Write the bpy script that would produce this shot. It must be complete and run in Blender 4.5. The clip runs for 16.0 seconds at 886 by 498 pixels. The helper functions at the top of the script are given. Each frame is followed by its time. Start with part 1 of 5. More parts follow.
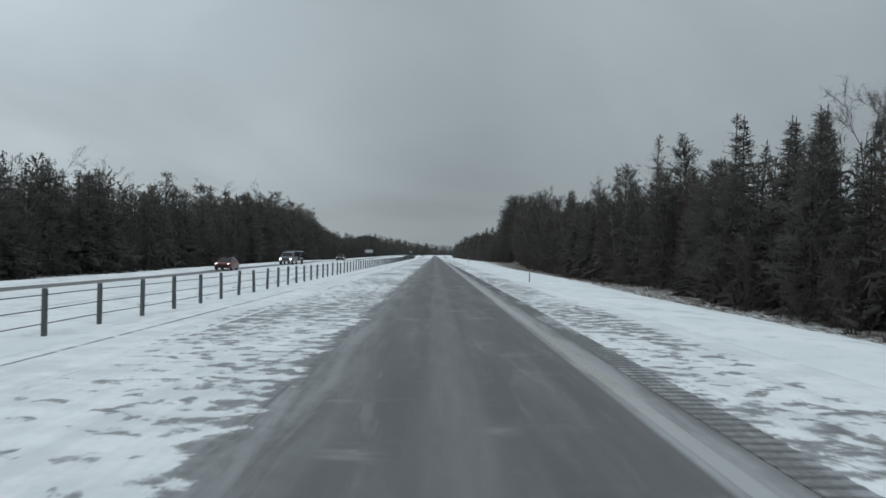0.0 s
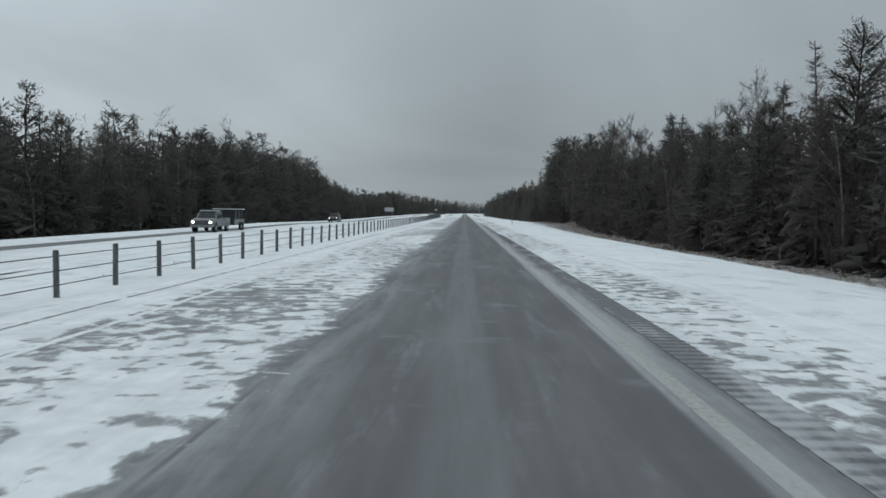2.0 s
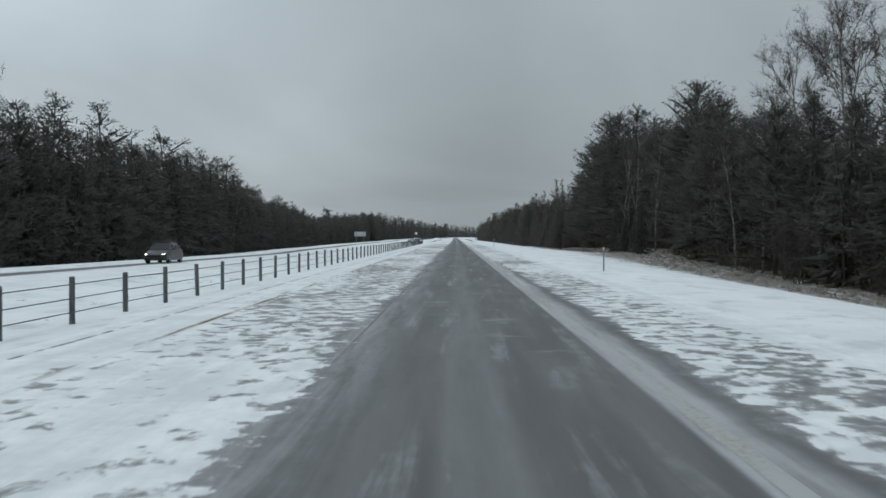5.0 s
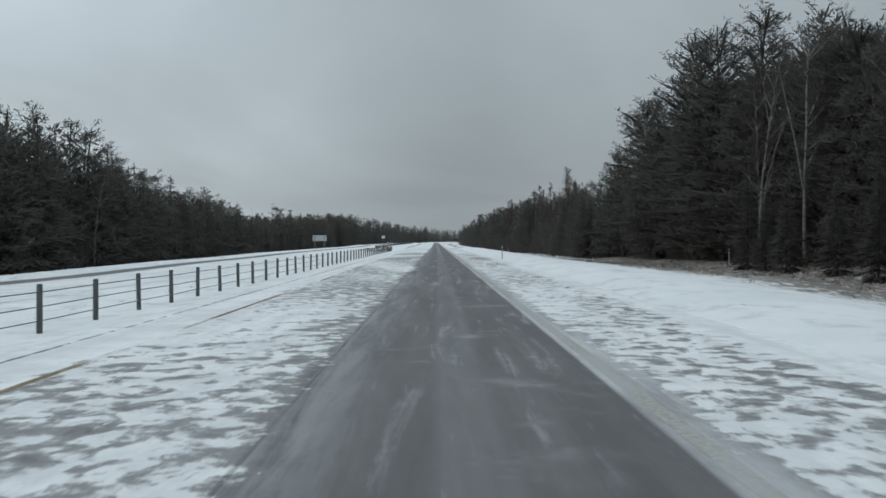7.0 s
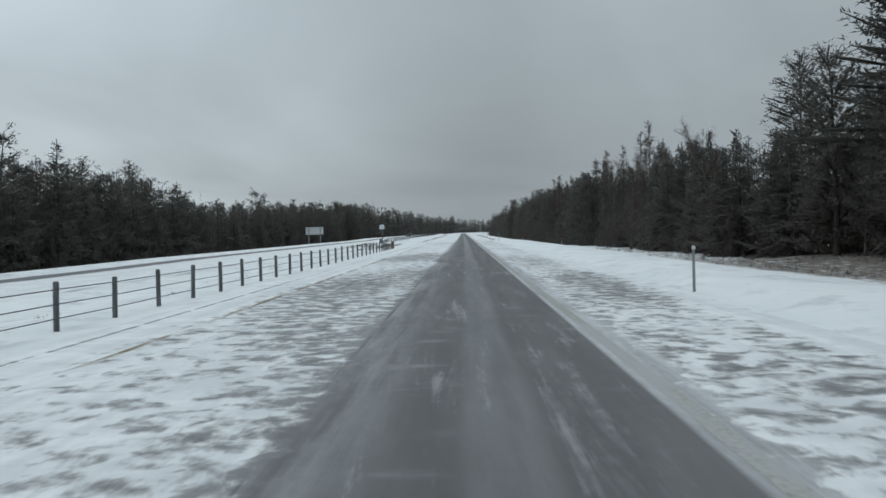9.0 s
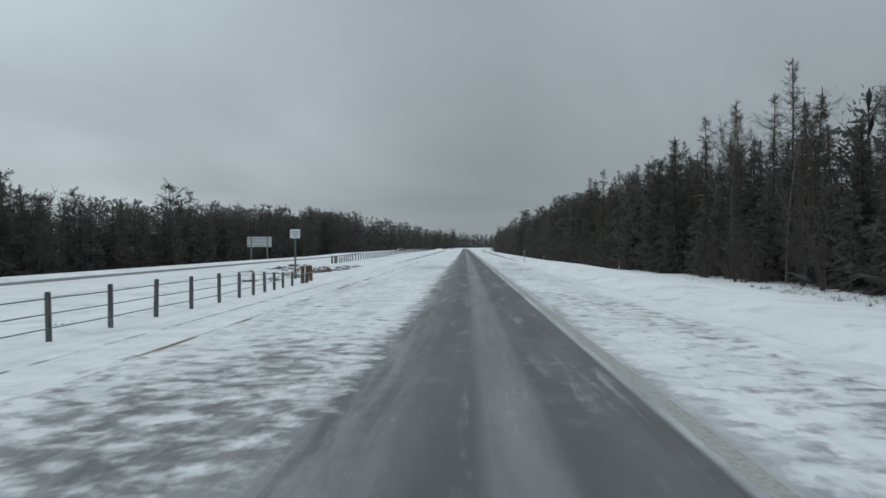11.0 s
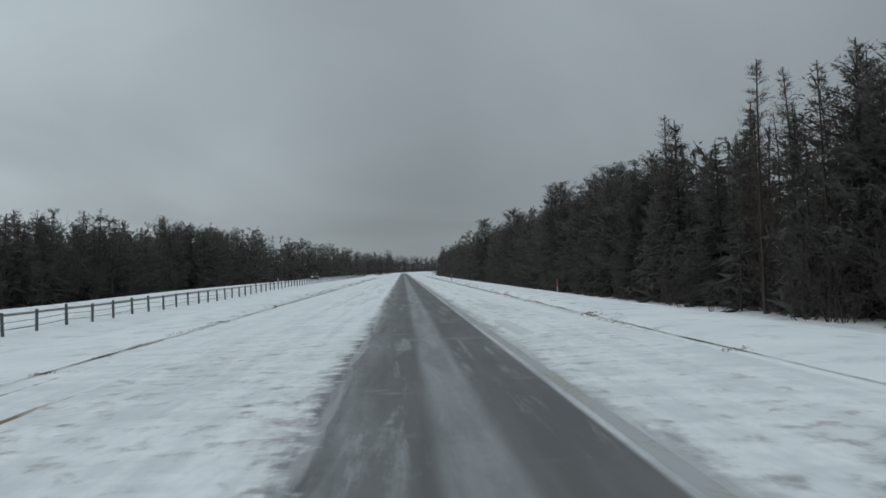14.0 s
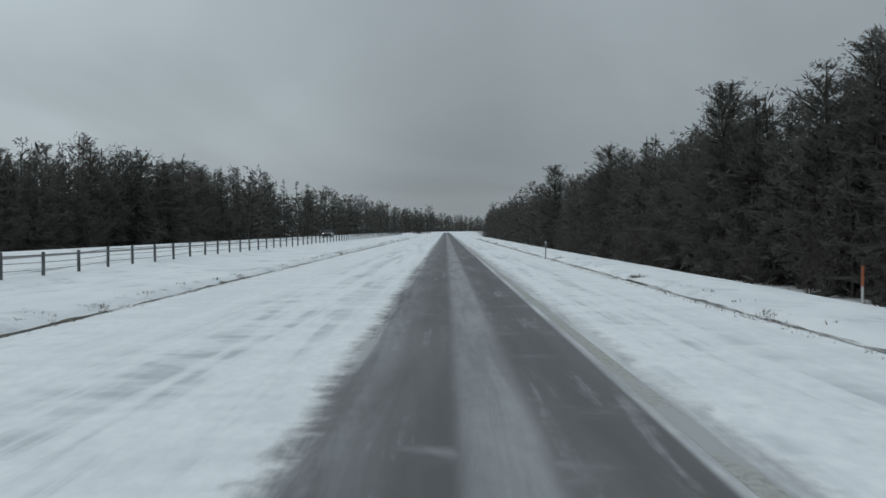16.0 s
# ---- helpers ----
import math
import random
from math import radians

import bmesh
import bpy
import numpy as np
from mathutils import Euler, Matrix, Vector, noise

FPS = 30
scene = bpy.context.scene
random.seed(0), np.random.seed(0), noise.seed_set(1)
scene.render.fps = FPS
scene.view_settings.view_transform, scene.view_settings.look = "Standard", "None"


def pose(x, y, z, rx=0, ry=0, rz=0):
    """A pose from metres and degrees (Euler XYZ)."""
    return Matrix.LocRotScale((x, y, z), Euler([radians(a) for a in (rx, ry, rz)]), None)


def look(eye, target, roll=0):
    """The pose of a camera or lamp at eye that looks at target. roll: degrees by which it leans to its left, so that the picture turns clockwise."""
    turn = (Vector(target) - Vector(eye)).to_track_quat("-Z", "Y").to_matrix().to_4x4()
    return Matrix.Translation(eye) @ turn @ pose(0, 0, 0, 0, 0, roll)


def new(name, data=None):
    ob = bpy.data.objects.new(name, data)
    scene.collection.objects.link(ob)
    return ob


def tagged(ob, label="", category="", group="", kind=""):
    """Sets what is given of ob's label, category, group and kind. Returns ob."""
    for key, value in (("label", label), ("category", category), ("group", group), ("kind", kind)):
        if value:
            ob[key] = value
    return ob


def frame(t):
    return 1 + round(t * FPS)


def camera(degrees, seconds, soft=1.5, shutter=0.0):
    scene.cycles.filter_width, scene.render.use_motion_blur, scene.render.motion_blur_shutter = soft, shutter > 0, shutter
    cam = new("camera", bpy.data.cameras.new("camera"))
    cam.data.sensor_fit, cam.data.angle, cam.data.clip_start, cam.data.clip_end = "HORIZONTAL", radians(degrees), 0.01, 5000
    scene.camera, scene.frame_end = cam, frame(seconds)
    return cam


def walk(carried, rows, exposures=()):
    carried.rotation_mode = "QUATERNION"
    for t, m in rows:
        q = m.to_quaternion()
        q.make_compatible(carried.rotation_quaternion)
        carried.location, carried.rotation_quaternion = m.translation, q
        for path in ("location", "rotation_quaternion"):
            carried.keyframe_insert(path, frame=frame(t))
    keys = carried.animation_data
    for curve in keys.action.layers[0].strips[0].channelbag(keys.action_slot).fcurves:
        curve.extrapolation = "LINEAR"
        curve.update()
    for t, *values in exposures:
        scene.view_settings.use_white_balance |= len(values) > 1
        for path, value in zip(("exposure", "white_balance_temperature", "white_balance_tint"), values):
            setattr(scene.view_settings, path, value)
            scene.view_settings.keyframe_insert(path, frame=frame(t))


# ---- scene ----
# camera and its drive along the road
cam = camera(52.3, 16.0, soft=1.6, shutter=0.06)
DRIVE = [
    (0.0, -0.214, 0.0, 1.695, 90.34, -0.98, -0.57),
    (0.5, -0.12, 14.6, 1.698, 89.71, -0.93, -0.45),
    (1.0, -0.047, 29.2, 1.698, 89.36, -0.54, 0.29),
    (1.5, 0.014, 43.8, 1.703, 88.15, -0.55, 0.89),
    (2.0, 0.067, 58.4, 1.7, 87.67, -0.67, 1.34),
    (2.5, 0.083, 73.0, 1.684, 88.14, -0.41, 1.56),
    (3.0, 0.009, 87.6, 1.703, 88.75, -0.2, 1.53),
    (3.5, -0.06, 102.2, 1.681, 89.05, -0.12, 1.55),
    (4.0, -0.099, 116.8, 1.697, 89.07, 1.21, 1.21),
    (4.2, -0.094, 122.64, 1.699, 89.03, 0.77, 1.14),
    (4.9, -0.085, 143.08, 1.699, 89.177, 0.293, 0.773),
    (5.6, -0.076, 163.52, 1.7, 89.323, -0.183, 0.407),
    (6.3, -0.067, 183.96, 1.7, 89.47, -0.66, 0.04),
    (6.5, -0.062, 189.8, 1.704, 89.21, -0.79, 0.06),
    (7.0, -0.073, 204.4, 1.726, 89.48, 0.3, -0.49),
    (7.5, -0.025, 219.0, 1.701, 89.74, 0.73, -0.67),
    (8.0, 0.02, 233.6, 1.7, 89.73, 0.96, -0.04),
    (8.5, 0.048, 248.2, 1.699, 89.16, 1.19, 0.97),
    (9.0, 0.086, 262.8, 1.703, 88.92, 1.42, 1.25),
    (9.2, 0.07, 268.64, 1.7, 89.0, 1.31, 1.21),
    (9.9, 0.056, 289.08, 1.7, 89.38, 0.95, 1.25),
    (10.6, 0.041, 309.52, 1.7, 89.76, 0.59, 1.29),
    (11.3, 0.027, 329.96, 1.7, 90.14, 0.23, 1.33),
    (11.5, 0.027, 335.8, 1.706, 90.73, 0.23, 1.13),
    (12.0, -0.01, 350.4, 1.699, 91.43, 1.51, -0.9),
    (12.5, -0.029, 365.0, 1.701, 90.27, 2.09, -2.35),
    (13.0, -0.055, 379.6, 1.702, 89.77, 2.26, -2.58),
    (13.5, -0.095, 394.2, 1.724, 90.88, 2.03, -2.29),
    (14.0, -0.039, 408.8, 1.697, 91.29, 2.24, -2.56),
    (14.5, 0.005, 423.4, 1.7, 90.75, 1.64, -1.57),
    (15.0, 0.06, 438.0, 1.709, 90.18, 0.73, -0.52),
    (15.5, 0.1, 452.6, 1.697, 89.77, 0.84, -0.04),
    (16.0, 0.113, 467.2, 1.686, 88.79, 0.15, 0.17),
]
walk(cam, [(t, pose(x, y, z, rx, ry, rz)) for t, x, y, z, rx, ry, rz in DRIVE], exposures=[(0.0, -0.02), (9.0, 0.04), (12.0, -0.17), (14.0, -0.26), (15.0, -0.22), (16.0, -0.2)])

FENCE_START = 3.05
rng = np.random.default_rng(7)


# ---- node helpers ----
class Nodes:
    """Short calls for building node trees."""

    def __init__(self, tree):
        self.tree = tree
        tree.nodes.clear()

    def add(self, kind, **sets):
        n = self.tree.nodes.new(kind)
        for key, value in sets.items():
            n.inputs[key.replace("_", " ")].default_value = value
        return n

    def put(self, socket, value):
        if isinstance(value, bpy.types.NodeSocket):
            self.tree.links.new(value, socket)
        else:
            socket.default_value = value

    def math(self, op, a, b=0.0, c=0.0):
        n = self.tree.nodes.new("ShaderNodeMath")
        n.operation = op
        for s, v in zip(n.inputs, (a, b, c)):
            self.put(s, v)
        return n.outputs[0]

    def step(self, v, lo, hi, a=0.0, b=1.0):
        n = self.tree.nodes.new("ShaderNodeMapRange")
        n.interpolation_type = "SMOOTHSTEP"
        for s, x in zip(n.inputs, (v, lo, hi, a, b)):
            self.put(s, x)
        return n.outputs[0]

    def mix(self, f, a, b):
        n = self.tree.nodes.new("ShaderNodeMix")
        n.data_type = "RGBA"
        self.put(n.inputs[0], f)
        self.put(n.inputs[6], a if not isinstance(a, tuple) else (*a, 1))
        self.put(n.inputs[7], b if not isinstance(b, tuple) else (*b, 1))
        return n.outputs[2]

    def noise(self, vec, scale, detail=4.0, rough=0.55, stretch=(1, 1, 1), distort=0.0):
        m = self.tree.nodes.new("ShaderNodeMapping")
        m.inputs["Scale"].default_value = stretch
        self.put(m.inputs["Vector"], vec)
        n = self.add("ShaderNodeTexNoise", Scale=scale, Detail=detail, Roughness=rough, Distortion=distort)
        self.put(n.inputs["Vector"], m.outputs[0])
        return n.outputs[0]

    def place(self):
        n = self.tree.nodes.new("ShaderNodeNewGeometry")
        return n.outputs["Position"]

    def local(self):
        return self.tree.nodes.new("ShaderNodeTexCoord").outputs["Object"]

    def xyz(self, v):
        n = self.tree.nodes.new("ShaderNodeSeparateXYZ")
        self.put(n.inputs[0], v)
        return n.outputs

    def bump(self, height, strength=0.3, dist=0.02):
        n = self.add("ShaderNodeBump", Strength=strength, Distance=dist)
        self.put(n.inputs["Height"], height)
        return n.outputs[0]

    def surface(self, colour, rough=0.8, normal=None, metal=0.0, spec=0.3):
        b = self.tree.nodes.new("ShaderNodeBsdfPrincipled")
        self.put(b.inputs["Base Color"], colour if not isinstance(colour, tuple) else (*colour, 1))
        self.put(b.inputs["Roughness"], rough)
        self.put(b.inputs["Metallic"], metal)
        self.put(b.inputs["Specular IOR Level"], spec)
        if normal is not None:
            self.put(b.inputs["Normal"], normal)
        o = self.tree.nodes.new("ShaderNodeOutputMaterial")
        self.tree.links.new(b.outputs[0], o.inputs[0])
        return b


def material(name):
    m = bpy.data.materials.new(name)
    m.use_nodes = True
    return m, Nodes(m.node_tree)


# ---- overcast sky and weak sun ----
world = bpy.data.worlds.new("overcast")
scene.world = world
world.use_nodes = True
n = Nodes(world.node_tree)
sky = n.tree.nodes.new("ShaderNodeTexSky")
sky.sky_type, sky.sun_disc = "NISHITA", False
sky.sun_elevation, sky.sun_rotation = radians(24), radians(-70)
way = n.tree.nodes.new("ShaderNodeTexCoord").outputs["Generated"]
wx, wy, wz = n.xyz(way)
up = n.math("MAXIMUM", wz, 0.0)
flat = n.tree.nodes.new("ShaderNodeCombineXYZ")
deep = n.math("ADD", up, 0.22)
n.put(flat.inputs[0], n.math("DIVIDE", wx, deep))
n.put(flat.inputs[1], n.math("DIVIDE", wy, deep))
billow = n.noise(flat.outputs[0], 0.9, 6.0, 0.5, (0.8, 0.7, 1), 0.5)
broad = n.noise(flat.outputs[0], 0.33, 2.0, 0.5)


def lobe(x, y, z, lo, hi):
    """How near a direction lies to (x, y, z): a thinner or thicker stretch of cloud."""
    d = n.tree.nodes.new("ShaderNodeVectorMath")
    d.operation = "DOT_PRODUCT"
    n.put(d.inputs[0], way)
    d.inputs[1].default_value = Vector((x, y, z)).normalized()
    return n.step(d.outputs["Value"], lo, hi)


bright = lobe(-0.45, 0.9, 0.16, 0.86, 1.0)
dark = lobe(-0.1, 1.0, 0.16, 0.95, 1.0)
clear = lobe(0.24, 1.0, 0.22, 0.95, 1.0)
tone = n.math("ADD", n.math("MULTIPLY", n.math("MULTIPLY", up, up), 0.78), 0.34)
ragged = n.math("ADD", n.math("MULTIPLY", n.math("SUBTRACT", billow, 0.5), 0.85), n.math("MULTIPLY", n.math("SUBTRACT", broad, 0.5), 0.75))
tone = n.math("MULTIPLY", tone, n.math("ADD", 1.0, ragged))
tone = n.math("MULTIPLY", tone, n.math("SUBTRACT", n.math("MULTIPLY_ADD", clear, 0.13, n.math("MULTIPLY_ADD", bright, 0.66, 1.0)), n.math("MULTIPLY", dark, 0.17)))
cloud = n.tree.nodes.new("ShaderNodeVectorMath")
cloud.operation = "SCALE"
cloud.inputs[0].default_value = (0.87, 1.0, 1.075)
n.put(cloud.inputs["Scale"], tone)
thin = n.tree.nodes.new("ShaderNodeVectorMath")
thin.operation = "SCALE"
thin.inputs["Scale"].default_value = 0.06
n.put(thin.inputs[0], sky.outputs[0])
back = n.add("ShaderNodeBackground", Strength=1.0)
n.put(back.inputs[0], n.mix(0.93, thin.outputs[0], cloud.outputs[0]))
out = n.tree.nodes.new("ShaderNodeOutputWorld")
n.tree.links.new(back.outputs[0], out.inputs[0])

sun = new("sun", bpy.data.lights.new("sun", "SUN"))
sun.data.energy, sun.data.angle, sun.data.color = 0.35, radians(25), (1.0, 0.96, 0.9)
sun.matrix_world = look((-80, 30, 60), (0, 0, 0))


# ---- lie of the land ----
ROAD_L, ROAD_R = -6.85, 5.9        # edges of the near carriageway with its shoulders
FAR_L, FAR_R = -25.2, -15.2         # edges of the opposite carriageway
FENCE_X, FENCE2_X = -8.07, -14.1
WOOD_R, WOOD_L = 21.4, -40.8        # edges of the woods


def bend(y):
    """The road swings gently to the right far ahead."""
    return max(0.0, y - 890.0) ** 2 / 3300.0


def smooth(s):
    s = min(1.0, max(0.0, s))
    return s * s * (3 - 2 * s)


RIGHT_Y = (-50, 45, 83, 91, 136, 151, 199, 249, 288, 311, 346, 407, 432, 467, 524, 566, 760)
RIGHT_Z = (-2.15, -2.15, -1.57, -1.36, -1.54, -1.69, -1.31, -0.33, -0.67, -0.95, -0.94, -1.18, -1.43, -1.81, -2.05, -2.6, -2.0)
LEFT_Y = (-50, 54, 88, 95, 145, 180, 258, 293, 313, 342, 424, 480, 518, 760)
LEFT_Z = (-0.42, -0.42, -0.39, -0.26, -0.09, 0.03, -0.3, -0.09, -0.09, 0.07, 0.16, 0.18, 0.43, 0.45)


def right_z(y):
    return float(np.interp(y, RIGHT_Y, RIGHT_Z))


def left_z(y):
    return float(np.interp(y, LEFT_Y, LEFT_Z))


def back_from(y):
    """Where the woods on the right stand back behind a brown bank."""
    return smooth((y - 225) / 25) * smooth((340 - y) / 20)


def ground_z(x, y):
    x -= bend(y)
    if ROAD_L + 0.1 < x < ROAD_R - 0.1:
        return -0.04
    if x >= ROAD_R - 0.1:
        z = right_z(y) * smooth((x - 7.5) / 13.0) + 0.015
        z += 0.45 * smooth((x - 20.0) / 4.5) * back_from(y)
        z += 0.22 * smooth((x - 5.95) / 1.2) * smooth((y - 200) / 40) * smooth((450 - y) / 50) * smooth((14 - x) / 5)
        z += 0.16 * smooth((x - 5.98) / 0.35) * smooth((y - 425) / 30) * smooth((13 - x) / 6)
        if x > 22:
            z += 0.02 * min(x - 22, 60)
        return z + 0.05 * noise.noise((x * 0.5, y * 0.25, 3)) * smooth((x - 6.2) / 2)
    road = left_z(y) - 0.14
    late = smooth((y - 440) / 25)
    if x > -9.0:
        return -0.1 * (1 - late) * smooth((-6.95 - x) / 1.2) + 0.16 * late * smooth((-6.95 - x) / 0.35) + 0.03 * noise.noise((x, y * 0.4, 5)) * smooth((-7.0 - x) / 0.5)
    if x > FAR_R - 0.1:
        s = smooth((-9.0 - x) / (-9.0 - FAR_R))
        hollow = -0.2 * math.sin(math.pi * s)
        return (0.26 * late - 0.1) * (1 - s) + road * s + hollow + 0.06 * noise.noise((x * 0.6, y * 0.3, 9))
    if x > FAR_L + 0.1:
        return road - 0.04
    if x > -26.5:
        return road + 0.13 * smooth((FAR_L - x) / 0.8) + 0.03 * noise.noise((x, y * 0.5, 1))
    return road + 0.13 - 1.13 * smooth((-26.5 - x) / 9.5)


# ---- mesh helpers ----
def mesh_arrays(name, verts, faces, mats=(), index=None):
    """A triangle mesh from arrays."""
    verts = np.asarray(verts, dtype=np.float32).reshape(-1, 3)
    faces = np.asarray(faces, dtype=np.int32).reshape(-1, 3)
    me = bpy.data.meshes.new(name)
    me.vertices.add(len(verts))
    me.vertices.foreach_set("co", verts.ravel())
    me.loops.add(faces.size)
    me.loops.foreach_set("vertex_index", faces.ravel())
    me.polygons.add(len(faces))
    me.polygons.foreach_set("loop_start", np.arange(0, faces.size, 3, dtype=np.int32))
    for m in mats:
        me.materials.append(m)
    if index is not None:
        me.polygons.foreach_set("material_index", np.asarray(index, dtype=np.int32))
    me.update(calc_edges=True)
    me.validate()
    return me


def link_bm(name, bm, mat, parent=None, label="", smooth_it=False):
    bmesh.ops.recalc_face_normals(bm, faces=bm.faces)
    me = bpy.data.meshes.new(name)
    bm.to_mesh(me)
    bm.free()
    me.materials.append(mat)
    if smooth_it:
        for p in me.polygons:
            p.use_smooth = True
    ob = new(name, me)
    if parent is not None:
        ob.parent = parent
    if label:
        tagged(ob, label)
    return ob


def part(name, bm, mat, parent, label="", smooth_it=False):
    return link_bm(name, bm, mat, parent, label, smooth_it)


def box(bm, x0, x1, y0, y1, z0, z1, bev=0.0):
    made = bmesh.ops.create_cube(bm, size=1.0)["verts"]
    for v in made:
        v.co = Vector(((x0 + x1) / 2 + v.co.x * (x1 - x0), (y0 + y1) / 2 + v.co.y * (y1 - y0), (z0 + z1) / 2 + v.co.z * (z1 - z0)))
    if bev:
        edges = {e for v in made for e in v.link_edges}
        bmesh.ops.bevel(bm, geom=list(edges), offset=bev, segments=2, affect="EDGES", profile=0.6)
    return bm


def rod(bm, a, b, r0, r1=None, n=8):
    r1 = r0 if r1 is None else r1
    a, b = Vector(a), Vector(b)
    turn = (b - a).to_track_quat("Z", "Y")
    rings = []
    for p, r in ((a, r0), (b, r1)):
        rings.append([bm.verts.new(p + turn @ Vector((r * math.cos(k * math.tau / n), r * math.sin(k * math.tau / n), 0))) for k in range(n)])
    for k in range(n):
        bm.faces.new((rings[0][k], rings[0][(k + 1) % n], rings[1][(k + 1) % n], rings[1][k]))
    bm.faces.new(rings[0][::-1])
    bm.faces.new(rings[1])
    return bm


def fresh():
    return bmesh.new()


def empty(name, x, y, z, rz=0.0):
    ob = new(name)
    ob.matrix_world = pose(x, y, z, 0, 0, rz)
    return ob


# ---- materials ----
def snow_material():
    m, n = material("wind-packed snow")
    p = n.place()
    fine = n.noise(p, 6.0, 6.0, 0.6)
    drift = n.noise(p, 0.45, 4.0, 0.5, (1, 0.5, 1), 0.6)
    x, y, z = n.xyz(p)
    grass = n.noise(p, 2.6, 6.0, 0.7, (1.3, 0.3, 1))
    far = n.math("MULTIPLY", n.step(x, 9.5, 17.5), n.step(y, 30.0, 140.0, 0.75, 1.05))
    far = n.math("MULTIPLY", far, n.math("MULTIPLY", n.step(y, 380.0, 310.0), n.step(x, 32.0, 26.0)))
    tuft = n.step(n.math("ADD", grass, n.math("MULTIPLY", far, 0.28)), 0.67, 0.74)
    # Snowy floor of the woods is browned to paint in the shade beneath the trees.
    wood = n.math("MAXIMUM", n.step(x, 20.6, 23.0), n.step(x, -38.5, -42.0))
    within = n.math("MULTIPLY", n.step(x, 48.0, 34.0), n.step(x, -66.0, -54.0))
    wood = n.math("MULTIPLY", wood, n.math("MULTIPLY_ADD", within, 0.55, 0.15))
    grass_and_shade = n.math("MAXIMUM", n.math("MULTIPLY", tuft, 0.85), n.math("MULTIPLY", wood, n.step(fine, 0.3, 0.55)))
    scour = n.noise(p, 0.9, 7.0, 0.66, (0.8, 0.55, 1), 0.3)
    white = n.mix(n.step(drift, 0.3, 0.7), (0.75, 0.78, 0.80), (0.84, 0.86, 0.87))
    white = n.mix(n.math("MULTIPLY", n.step(scour, 0.5, 0.68), 0.75), white, (0.54, 0.57, 0.59))
    brown = n.mix(fine, (0.06, 0.044, 0.033), (0.19, 0.14, 0.10))
    height = n.math("ADD", n.math("MULTIPLY", drift, 1.0), n.math("MULTIPLY", fine, 0.25))
    n.surface(n.mix(grass_and_shade, white, brown), 0.75, n.bump(height, 0.8, 0.18), spec=0.25)
    return m


def road_material(opposite=False):
    """Worn asphalt with blown snow lying in patches, bare wheel tracks and a dusting between them."""
    m, n = material("snow-swept asphalt")
    p = n.place()
    x, y, z = n.xyz(p)
    if opposite:
        x = n.math("MULTIPLY_ADD", x, -1.0, -19.2)
    grit = n.noise(p, 45.0, 4.0, 0.7)
    wear = n.noise(p, 1.1, 5.0, 0.6, (1.6, 0.12, 1))
    dust = n.noise(p, 1.1, 6.0, 0.64, (2.4, 0.16, 1), 0.45)
    cross = n.noise(p, 1.0, 5.0, 0.6, (0.5, 0.9, 1), 0.3)
    swirl = n.noise(p, 0.35, 5.0, 0.6, (1, 0.5, 1), 1.0)
    patch = n.noise(p, 2.3, 8.0, 0.6, (0.95, 0.8, 1), 0.3)
    speck = n.noise(p, 5.0, 6.0, 0.7, (1, 0.45, 1))
    large = n.noise(p, 0.2, 3.0, 0.5, (1, 0.3, 1))
    wob = n.math("MULTIPLY_ADD", n.noise(p, 0.5, 4.0, 0.6, (0.3, 0.5, 1)), 0.6, -0.3)
    xw = n.math("ADD", x, wob)
    edge = n.step(y, -20.0, 430.0, -1.85, -1.07)
    later = n.step(y, 220.0, 480.0)
    deep = n.step(y, 410.0, 470.0)
    ease = n.step(y, 190.0, 390.0)

    def track(at, half, soft, shift=0.0):
        """A narrow line along the road."""
        return n.step(n.math("ABSOLUTE", n.math("SUBTRACT", n.math("MULTIPLY_ADD", wob, shift, x), at)), half + soft, half)

    left = n.step(n.math("SUBTRACT", edge, n.math("MULTIPLY_ADD", wob, n.step(later, 0.0, 1.0, 1.3, 0.5), x)), -0.5, 0.6)
    right = n.step(n.math("MULTIPLY_ADD", n.step(y, 165.0, 225.0), 0.42, n.math("MULTIPLY_ADD", deep, -0.12, xw)), 2.4, 3.15)
    verge = n.math("MAXIMUM", n.step(x, -4.9, -6.0), n.step(x, 4.7, 5.6))
    cover = n.math("MAXIMUM", left, right)
    lies = n.math("ADD", n.math("MULTIPLY_ADD", patch, 1.0, n.math("MULTIPLY", large, 0.6)), n.math("MULTIPLY_ADD", speck, 0.16, -0.23))
    lies = n.math("ADD", lies, n.math("MULTIPLY_ADD", later, 0.05, n.math("MULTIPLY", verge, 0.2)))
    lies = n.math("ADD", lies, n.math("MULTIPLY_ADD", cover, 0.42, -0.42))
    lies = n.math("MULTIPLY_ADD", n.math("MULTIPLY", left, n.step(y, 320.0, 420.0)), 0.06, lies)
    lies = n.math("MULTIPLY_ADD", n.math("MULTIPLY", cover, deep), 0.12, lies)
    lies = n.math("MULTIPLY_ADD", n.math("MULTIPLY", n.math("MULTIPLY_ADD", right, 0.035, n.math("MULTIPLY", left, 0.015)), n.math("MULTIPLY", n.step(y, 170.0, 240.0), n.step(y, 340.0, 290.0))), -1.0, lies)
    level = n.math("MULTIPLY_ADD", cover, 0.5, 0.3)
    lies = n.math("MULTIPLY_ADD", n.math("SUBTRACT", level, lies), n.math("MULTIPLY", deep, 0.5), lies)
    groove = n.math("MULTIPLY", track(-6.35, 0.025, 0.05, 0.12), n.math("MULTIPLY", n.step(cross, 0.25, 0.5), n.math("SUBTRACT", 1.0, deep)))
    lies = n.math("SUBTRACT", lies, n.math("MULTIPLY", groove, 0.34))
